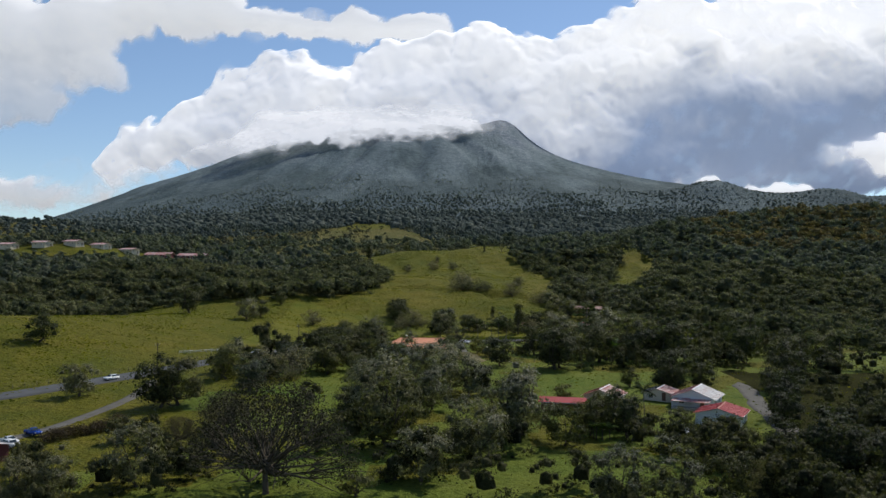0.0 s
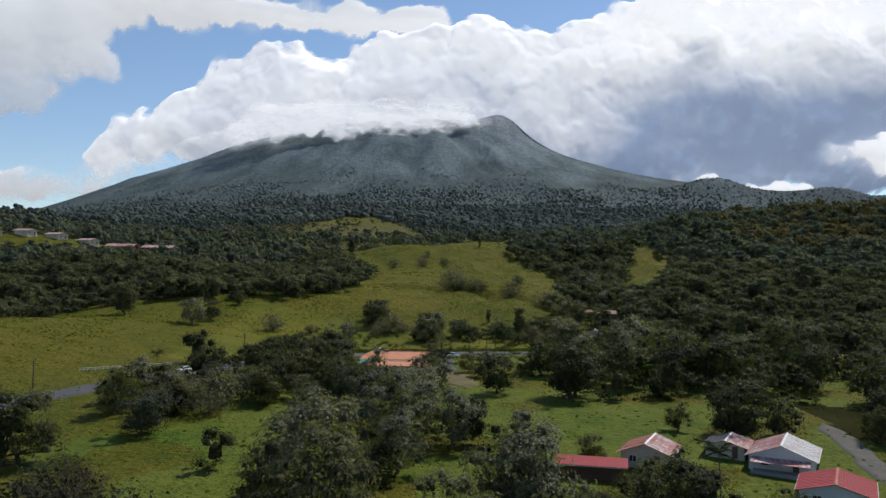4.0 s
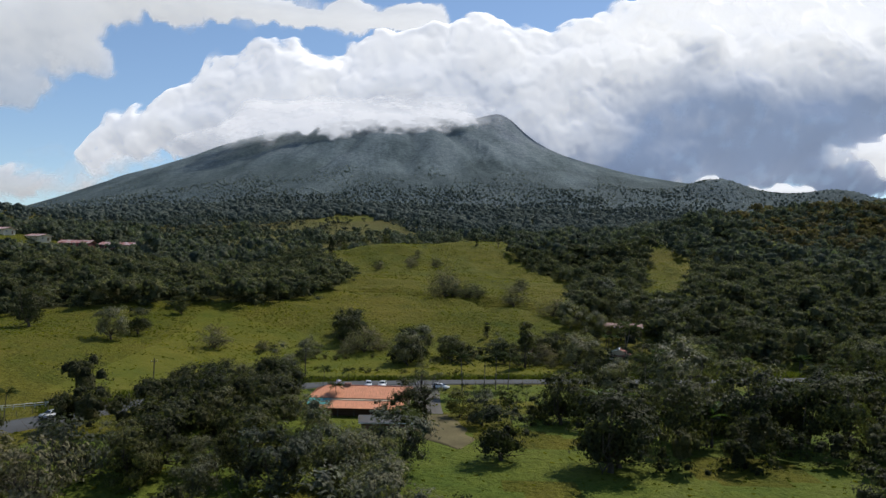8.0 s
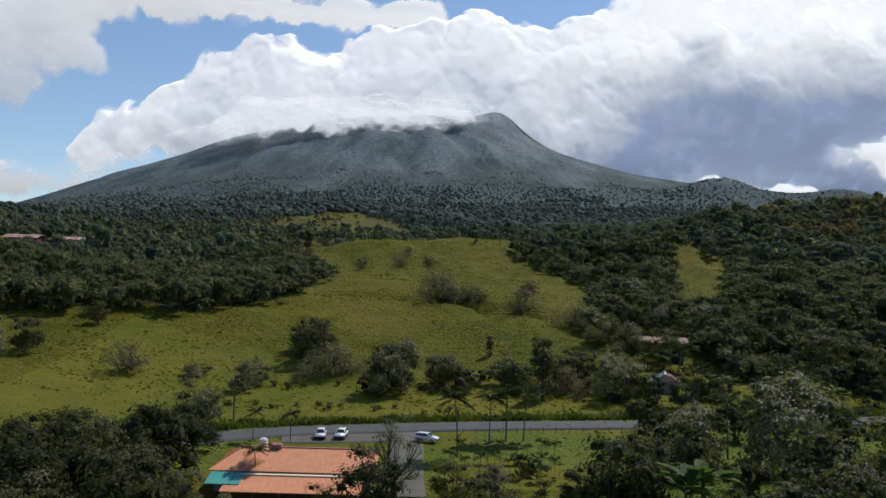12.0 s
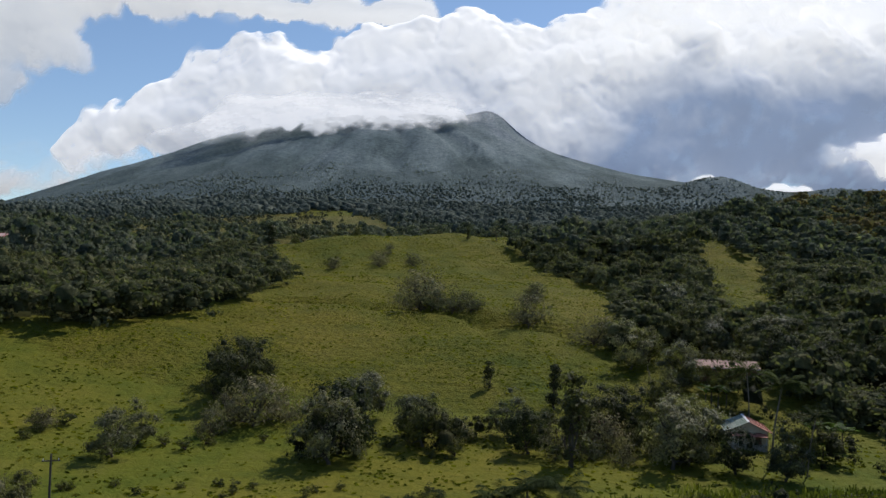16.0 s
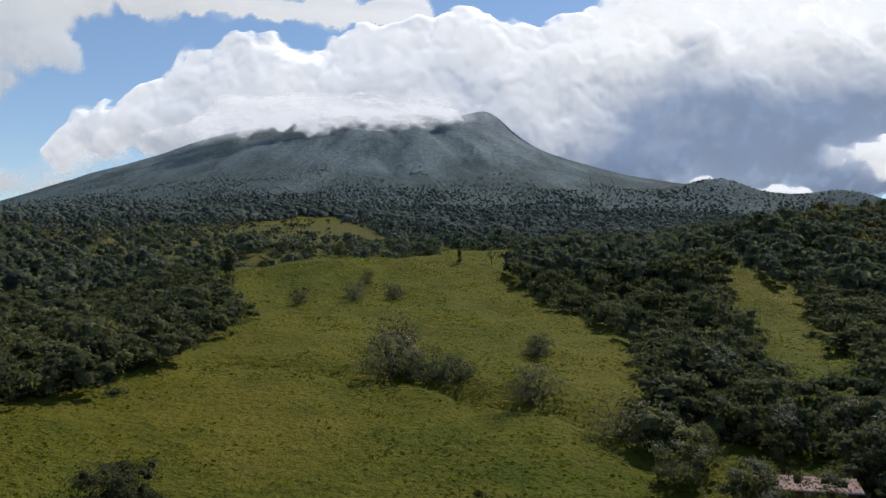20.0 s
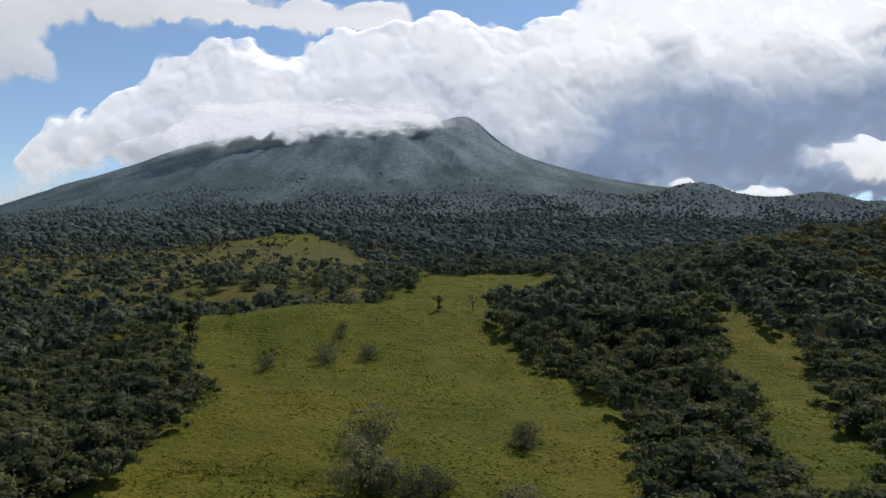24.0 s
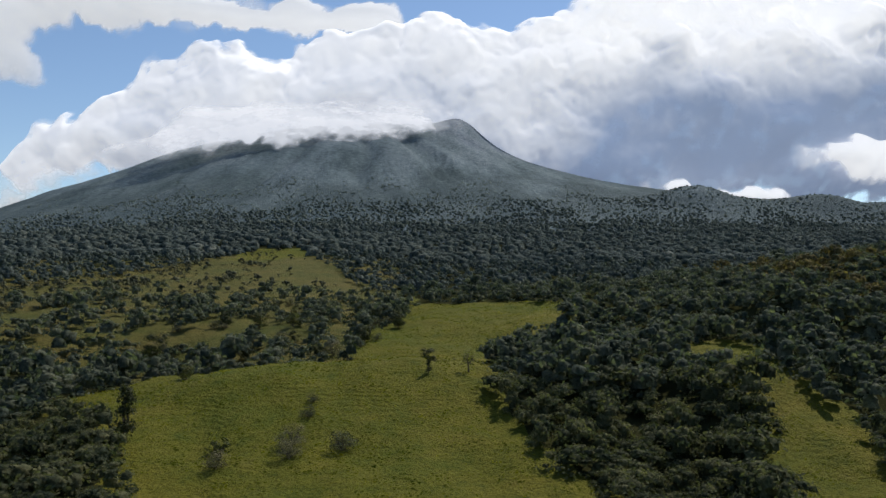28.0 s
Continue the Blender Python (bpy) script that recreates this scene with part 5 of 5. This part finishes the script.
def restaurant(x, y):
    """Long roadside building with two orange roofs, a gutter strip between them and a teal awning."""
    root = tagged(new("restaurant"), "long low restaurant with bright orange roofs beside the road", "building")
    root.matrix_basis = pose(x, y, 7.3, 0, 0, 0)
    w = 20.6
    part("wall", box(-w / 2, w / 2, 5.5, 17, -1.5, 3.2), WALL_CREAM, root)
    part("front_wall", box(-w / 2 + 3, w / 2 - 1.5, 1.2, 5.497, -1.5, 2.4), WALL_BROWN, root)
    def sheet(name, y0, y1, z0, z1, a, b, mat, skew=0.0):
        bm = bmesh.new()
        pts = [(a, y0, z0), (b, y0, z0), (b, y1, z1), (a + skew, y1, z1)]
        lo, hi = [bm.verts.new((p, q, r - 0.1)) for p, q, r in pts], [bm.verts.new(p) for p in pts]
        bm.faces.new(hi), bm.faces.new(lo[::-1])
        for i in range(4):
            bm.faces.new((lo[i], lo[(i + 1) % 4], hi[(i + 1) % 4], hi[i]))
        roof = part(name, bm, mat, root)
        t = a + 0.8
        while t < b - 0.3:
            f = 0.0 if t > a + skew else 1 - (t - a) / skew
            q = y1 - (y1 - y0) * f
            za = z1 - (z1 - z0) * f
            rb = bmesh.new()
            v = [rb.verts.new(p) for p in ((t - 0.03, y0, z0), (t + 0.03, y0, z0), (t + 0.03, q, za), (t - 0.03, q, za), (t, y0, z0 + 0.06), (t, q, za + 0.06))]
            for k in ((0, 4, 5, 3), (1, 2, 5, 4)):
                rb.faces.new([v[i] for i in k])
            part("roof_rib", rb, mat, roof)
            t += 0.8
        return roof
    sheet("roof", 4.6, 11.2, 3.35, 5.1, -w / 2 - 0.7, w / 2 + 0.6, ROOF_ORANGE, 3.2)
    bm = bmesh.new()
    for a, b in (((-w / 2 - 0.7, 3.3), (-w / 2 + 2.5, 5.05)),):
        v = [bm.verts.new(p) for p in ((a[0], 4.6, a[1]), (b[0], 11.2, b[1]), (a[0], 17.8, a[1]))]
        bm.faces.new(v)
    bmesh.ops.solidify(bm, geom=bm.faces[:], thickness=0.08)
    part("hip_roof", bm, ROOF_ORANGE, root)
    sheet("back_roof", 17.8, 11.2, 3.35, 5.096, -w / 2 - 0.7, w / 2 + 0.6, ROOF_ORANGE, 3.2)
    part("ridge_cap", box(-w / 2 + 2.4, w / 2 + 0.6, 11.0, 11.4, 5.06, 5.2, 0.03), ROOF_SALMON, root)
    part("gutter_strip", box(-w / 2 + 3.5, w / 2 - 1, 3.7, 4.55, 2.95, 3.12), WALL_CREAM, root)
    sheet("front_roof", -0.9, 3.7, 2.1, 2.95, -w / 2 + 2.2, w / 2 - 1.0, ROOF_ORANGE)
    aw = sheet("awning", 0.9, 4.6, 2.55, 3.2, -w / 2 - 0.2, -w / 2 + 4.2, TEAL)
    aw["label"] = "teal awning"
    for k in range(6):
        part("post", rod((-w / 2 + 3 + k * 3.3, -0.6, -1.2), (-w / 2 + 3 + k * 3.3, -0.6, 2.05), 0.08), TIMBER, root)
    tank = part("water_tank", rod((-5.5, 12.6, 4.6), (-5.5, 12.6, 5.9), 0.6, 0.55, 16), WALL_WHITE, root, "white roof tank")
    part("lid", rod((-5.5, 12.6, 5.9), (-5.5, 12.6, 6.05), 0.4, 0.3, 16), WALL_WHITE, tank)
    part("roof_vent", box(-4, -2.6, 10.4, 11.9, 5.0, 5.6, 0.04), ROOF_BROWN, root)
    return root


restaurant(-5.3, 288.5)


def strip_road(name, points, width, mat, label, category, lift=0.06, step=3.0, crown=0.08, ragged=0.0):
    """A road laid on the ground along a smooth line."""
    p = np.array(points, float)
    t = np.r_[0, np.cumsum(np.hypot(*np.diff(p, axis=0).T))]
    s = np.arange(0, t[-1], step)
    box_ = np.ones(9) / 9
    xs, ys = [np.convolve(np.pad(np.interp(s, t, p[:, k]), 4, "edge"), box_, "valid") for k in (0, 1)]
    dx, dy = np.gradient(xs), np.gradient(ys)
    n = np.hypot(dx, dy)
    nx, ny = -dy / n, dx / n
    zc = np.convolve(np.pad(height(xs, ys), 4, "edge"), box_, "valid")
    offs = np.array([-1.0, -0.96, -0.5, 0, 0.5, 0.96, 1.0]) * width / 2
    vs = []
    for k, o in enumerate(offs):
        o = o * (1 + ragged * waves(xs + o, ys, 11, 7)) * np.clip((s[-1] - s) / 9, 0.1, 1) if ragged else o
        px, py = xs + nx * o, ys + ny * o
        edge = k in (0, len(offs) - 1)
        z = height(px, py) - 0.5 if edge else np.maximum(height(px, py), zc) + lift + crown * (1 - abs(offs[k]) * 2 / width)
        vs.append(np.stack([px, py, z], -1))
    v = np.stack(vs, 1).reshape(-1, 3)
    w = len(offs)
    i = (np.arange(len(s) - 1)[:, None] * w + np.arange(w - 1)[None]).ravel()
    ob = new(name, mesh_from(name, v, np.stack([i, i + w, i + w + 1, i + 1], -1), mat))
    return tagged(ob, label, category, kind="structure"), (xs, ys, nx, ny, zc)


ROAD = [(-230, 110), (-150, 158), (-107, 193), (-89, 221), (-70, 262), (-45, 306), (-18, 331), (17, 341), (43, 346), (80, 352), (117, 361), (180, 370), (320, 372)]
_, road_line = strip_road("road", ROAD, 8.4, ASPHALT, "two-lane grey asphalt country road", "road")
strip_road("driveway", [(8, 338), (9, 318), (8.5, 300), (10, 288)], 6.2, GRAVEL, "grey gravel driveway beside the restaurant", "driveway", 0.05)
strip_road("dirt_track", [(9.5, 294), (10.5, 286), (12, 277), (14, 268), (15, 262)], 9.0, DIRT, "patch of worn brown earth below the driveway", "path", 0.03, 1.0, 0.02, 0.4)
strip_road("parking_apron", [(-16, 325.5), (-6, 327), (4, 329), (12, 331)], 7.5, GRAVEL, "gravel parking strip by the road", "driveway", 0.04)
strip_road("lane", [(-95, 140), (-82, 157), (-76, 180), (-74, 203), (-79, 226)], 3.2, GRAVEL, "narrow gravel lane to the road", "road", 0.05)
strip_road("farm_track", [(77, 168), (80, 190), (84, 208), (89, 232)], 5.0, GRAVEL, "worn gravel farm track", "road", 0.03, 1.5, 0.03, 0.3)


def car(label, colour, x, y, turn, pickup=False):
    """A parked car: shell with cabin, panes, lamps and four wheels. Faces its own -y."""
    root = tagged(new("pickup_truck" if pickup else "car"), label, "car", "parked cars")
    root.matrix_basis = pose(x, y, ground_at(x, y) + 0.12, 0, 0, turn)
    paint = plain("car_paint", colour, 0.25, 0, 1.0, 0.06)
    side = [(-2.1, 0.35), (-2.15, 0.7), (-1.95, 0.9), (-1.0, 1.0), (2.05, 1.0), (2.15, 0.7), (2.1, 0.35)]
    bm = bmesh.new()
    for sx in (-0.87, 0.87):
        [bm.verts.new((sx, a, b)) for a, b in side]
    bm.verts.ensure_lookup_table()
    n = len(side)
    bm.faces.new(bm.verts[:n]), bm.faces.new(bm.verts[n:][::-1])
    for i in range(n):
        bm.faces.new((bm.verts[i], bm.verts[n + i], bm.verts[n + (i + 1) % n], bm.verts[(i + 1) % n]))
    bmesh.ops.recalc_face_normals(bm, faces=bm.faces)
    bmesh.ops.bevel(bm, geom=bm.edges[:], offset=0.07, segments=2, affect="EDGES")
    body = part("body", bm, paint, root, smooth=True)
    end = 0.6 if pickup else 1.75
    bm = bmesh.new()
    lo = [bm.verts.new(p) for p in ((-0.8, -1.05, 1.0), (0.8, -1.05, 1.0), (0.8, end + 0.2, 1.0), (-0.8, end + 0.2, 1.0))]
    hi = [bm.verts.new(p) for p in ((-0.62, -0.35, 1.52), (0.62, -0.35, 1.52), (0.62, end - 0.2, 1.52), (-0.62, end - 0.2, 1.52))]
    bm.faces.new(hi), bm.faces.new(lo[::-1])
    for i in range(4):
        bm.faces.new((lo[i], lo[(i + 1) % 4], hi[(i + 1) % 4], hi[i]))
    bmesh.ops.recalc_face_normals(bm, faces=bm.faces)
    bmesh.ops.bevel(bm, geom=bm.edges[:], offset=0.05, segments=2, affect="EDGES")
    part("cabin", bm, paint, root, smooth=True)
    bm = bmesh.new()
    v = [bm.verts.new(p) for p in ((-0.68, -1.0, 1.07), (0.68, -1.0, 1.07), (0.56, -0.42, 1.47), (-0.56, -0.42, 1.47))]
    bm.faces.new(v)
    bmesh.ops.translate(bm, verts=bm.verts, vec=(0, -0.035, 0.03))
    bmesh.ops.solidify(bm, geom=bm.faces[:], thickness=0.012)
    part("windscreen", bm, GLASS, root)
    for s in (-1, 1):
        bm = bmesh.new()
        v = [bm.verts.new(p) for p in ((s * 0.785, -0.8, 1.08), (s * 0.785, end + 0.05, 1.08), (s * 0.665, end - 0.25, 1.46), (s * 0.665, -0.32, 1.46))]
        bm.faces.new(v)
        bmesh.ops.translate(bm, verts=bm.verts, vec=(s * 0.02, 0, 0.01))
        bmesh.ops.solidify(bm, geom=bm.faces[:], thickness=0.012)
        part("side_window", bm, GLASS, root)
        part("headlight", box(s * 0.62 - 0.16, s * 0.62 + 0.16, -2.17, -2.09, 0.66, 0.80, 0.02), TRIM_WHITE, root)
        part("mirror", box(s * 0.9 - 0.09, s * 0.9 + 0.09, -0.85, -0.72, 1.02, 1.16, 0.03), paint, root)
        for y0 in (-1.3, 1.35):
            t = part("wheel", rod((s * 0.70, y0, 0.32), (s * 0.90, y0, 0.32), 0.32, 0.32, 18), RUBBER, root)
            part("rim", rod((s * 0.88, y0, 0.32), (s * 0.91, y0, 0.32), 0.19, 0.18, 12), CHROME, t)
    part("bumper", box(-0.8, 0.8, -2.22, -2.1, 0.38, 0.55, 0.03), RUBBER, root)
    return root


WHITE, BLUE, SILVER = (0.78, 0.78, 0.78), (0.02, 0.06, 0.28), (0.5, 0.51, 0.52)
car("white car parked nose-out on the gravel by the road", WHITE, -6.3, 327.5, 4)
car("white car parked beside another on the gravel", WHITE, -2.8, 328, -3)
car("white car standing at the mouth of the driveway", WHITE, 12, 327, 68)
car("white car driving position on the asphalt road", WHITE, -88.6, 219, -27)
car("silver car on the road behind trees", SILVER, -62, 277, -27)
car("white pickup parked by the lane", WHITE, -81.2, 153.5, 55, True)
car("white car parked by the lane", WHITE, -79.5, 150.8, 55)
car("blue pickup parked by the lane", BLUE, -80.2, 160.5, 55, True)


def utility_pole(x, y, h=9.0, turn=0):
    root = tagged(new("utility_pole"), "dark weathered wooden utility pole beside the road", "pole", "utility poles along the road")
    root.matrix_basis = pose(x, y, ground_at(x, y), 0, 0, turn)
    part("pole", rod((0, 0, -1), (0, 0, h), 0.16, 0.11), POLE_WOOD, root)
    arm = part("crossarm", box(-0.9, 0.9, -0.06, 0.06, h - 0.8, h - 0.68), POLE_WOOD, root)
    for s in (-0.75, 0, 0.75):
        part("insulator", rod((s, 0, h - 0.68), (s, 0, h - 0.48), 0.05, 0.03), TRIM_WHITE, arm)
    return root


for x, y, a in ((-82, 236, 60), (-52, 303, 50), (-24, 338, 20)):
    utility_pole(x, y, 8.5, a)


def fence(name, label, points, gap, mat, post_h=1.25, rails=(0.35, 0.65, 0.95), rail_r=0.012):
    root = tagged(new(name), label, "fence")
    p = np.array(points, float)
    t = np.r_[0, np.cumsum(np.hypot(*np.diff(p, axis=0).T))]
    s = np.arange(0, t[-1] + 0.01, gap)
    xs, ys = np.interp(s, t, p[:, 0]), np.interp(s, t, p[:, 1])
    zs = height(xs, ys)
    shared = None
    for i, (x, y, z) in enumerate(zip(xs, ys, zs)):
        if shared is None:
            ob = part("post", rod((0, 0, -0.4), (0, 0, post_h), 0.075, 0.06, 6), mat, root)
            shared = ob.data
        else:
            ob = new("post", shared)
            ob.parent = root
        ob.matrix_basis = pose(x, y, z, RNG.uniform(-3, 3), RNG.uniform(-3, 3), RNG.uniform(0, 90))
    for h in rails:
        v, f = tube([(x, y, z + h) for x, y, z in zip(xs, ys, zs)], [rail_r] * len(xs), 4)
        ob = new("wire" if rail_r < 0.02 else "rail", mesh_from("rail", v, f, mat))
        ob.parent = root
    return root


rx, ry, nx, ny, _ = road_line
fence("pasture_fence", "wire fence on grey wooden posts along the pasture", [(a + c * 6.0, b + d * 6.0) for a, b, c, d in zip(rx, ry, nx, ny) if -130 < a < 130][::4], 3.2, TIMBER)
fence("garden_fence", "post fence along the garden by the road", [(a - c * 6.5, b - d * 6.5) for a, b, c, d in zip(rx, ry, nx, ny) if 16 < a < 120][::4], 2.6, TIMBER)
fence("hill_fence", "old wire fence crossing the top of the hill", [(25, 690), (45, 686), (62, 680)], 4.0, TIMBER)
fence("slope_fence", "old wire fence running down the pasture", [(86, 560), (84, 520), (76, 480), (70, 455), (66, 430), (60, 400)], 4.5, TIMBER)
fence("white_fence", "low white-painted rail fence beside the road", [(-86, 268), (-74, 280), (-66, 288)], 2.0, TRIM_WHITE, 1.0, (0.5, 0.9), 0.06)


def verge(name, label, line, off, wide, high, per_metre, mat, seed):
    """A band of tall grass blades beside the road."""
    r = np.random.RandomState(seed)
    ax, ay, bx, by = line
    n = len(ax) * per_metre
    k = r.randint(0, len(ax), n)
    o = off + np.abs(r.normal(size=n)) * wide * (1 + 0.5 * waves(ax[k], ay[k], 40, 70))
    x, y = ax[k] + bx[k] * o + r.uniform(-1.6, 1.6, n), ay[k] + by[k] * o + r.uniform(-0.6, 0.6, n)
    keep = waves(x, y, 16, 71) + r.normal(size=n) * 0.35 > -0.15
    x, y = x[keep], y[keep]
    n, z = len(x), height(x, y)
    h, a, lean = high * r.uniform(0.4, 1.2, n) * (1 + 0.35 * waves(x, y, 9, 73)), r.uniform(0, 6.283, n), r.uniform(-0.35, 0.35, (n, 2))
    c, d = np.cos(a) * 0.14, np.sin(a) * 0.14
    v = np.stack([np.stack([x - c, y - d, z - 0.1], -1), np.stack([x + c, y + d, z - 0.1], -1),
                  np.stack([x + c * 0.6 + lean[:, 0] * h, y + d * 0.6 + lean[:, 1] * h, z + h], -1), np.stack([x - c * 0.6 + lean[:, 0] * h, y - d * 0.6 + lean[:, 1] * h, z + h * 0.9], -1)], 1).reshape(-1, 3)
    return tagged(new(name, mesh_from(name, v, np.arange(len(v)).reshape(-1, 4), mat, False)), label, "grass", kind="stuff")


near_road = (rx > -62) & (rx < 150)
TALL_GRASS = leaves("tall_grass_blades", (0.075, 0.095, 0.018), (0.150, 0.165, 0.040), 0.8, 0.35, 1.2)
verge("tall_grass", "band of tall rank grass along the roadside fence", (rx[near_road], ry[near_road], nx[near_road], ny[near_road]), 4.7, 2.3, 0.95, 260, TALL_GRASS, 72)

# the hotel and its bungalows on the far ridge
def hotel(x, y, turn, w, storeys, label, d=9.0):
    root = tagged(new("hotel_building"), label, "building")
    root.matrix_basis = pose(x, y, ground_at(x, y), 0, 0, turn)
    h = storeys * 3.0
    part("wall", box(-w / 2, w / 2, -d / 2, d / 2, -4, h), WALL_RED, root)
    roof = prism([(-d / 2 - 1.3, h - 0.2), (0, h + 1.9), (d / 2 + 1.3, h - 0.2), (d / 2 + 1.3, h - 0.35), (0, h + 1.72), (-d / 2 - 1.3, h - 0.35)], -w / 2 - 1, w / 2 + 1)
    part("roof", roof, ROOF_FADED, root).matrix_basis = pose(0, 0, 0, 0, 0, -90)
    for s in range(storeys):
        b = part("balcony", box(-w / 2, w / 2, -d / 2 - 1.6, -d / 2 - 0.003, s * 3 - 0.1, s * 3 + 0.08), CONCRETE, root)
        part("railing", box(-w / 2, w / 2, -d / 2 - 1.6, -d / 2 - 1.52, s * 3 + 0.85, s * 3 + 0.95), WALL_RED, b)
        n = int(w / 4)
        for k in range(n):
            window(root, -w / 2 + (k + 0.5) * w / n, -d / 2, s * 3 + 1.5, 1.8, 1.7, 0)
            part("column", rod((-w / 2 + k * w / n + 0.2, -d / 2 - 1.45, s * 3), (-w / 2 + k * w / n + 0.2, -d / 2 - 1.45, s * 3 + 2.9), 0.09), WALL_CREAM, root)
    return root


hotel(-213, 690, -8, 24, 2, "two-storey dark red hotel building with a pinkish roof", 9)
hotel(-240, 684, -8, 22, 1, "low dark red hotel wing under trees", 8)
for k, (x, y) in enumerate(((-262, 674), (-283, 667), (-303, 660), (-325, 652), (-348, 643))):
    gable_house("bungalow", "cream hillside bungalow with a pale pinkish roof", x, y, 66 + k * 2, 9.0, 13.0, 3.4, 1.2, WALL_CREAM, ROOF_FADED, ROOF_WHITE, over=1.2, cap=None, ribs=0)


def hedge(a, b, wide, high):
    """A clipped row of russet shrubs from a to b."""
    r = np.random.RandomState(8)
    n = int(math.dist(a, b) / 0.9)
    cs = np.array([(a[0] + (b[0] - a[0]) * i / n + r.normal() * 0.12, a[1] + (b[1] - a[1]) * i / n + r.normal() * 0.12, 0) for i in range(n + 1)])
    cs[:, 2] = height(cs[:, 0], cs[:, 1]) + high * 0.5
    root = tagged(new("hedge"), "low russet-brown clipped hedge along the track", "hedge")
    pieces = [leaf_quads(r, cs + r.normal(size=cs.shape) * 0.3, np.full(len(cs), wide * 0.5), 420 * len(cs), 0.17)]
    ob = new("foliage", mesh_from("foliage", *join(pieces), leaves("russet_leaves", (0.075, 0.050, 0.032), (0.15, 0.10, 0.065)), True))
    ob.parent = root


hedge((-75.1, 155.1), (-65.5, 168.6), 3.4, 1.7)
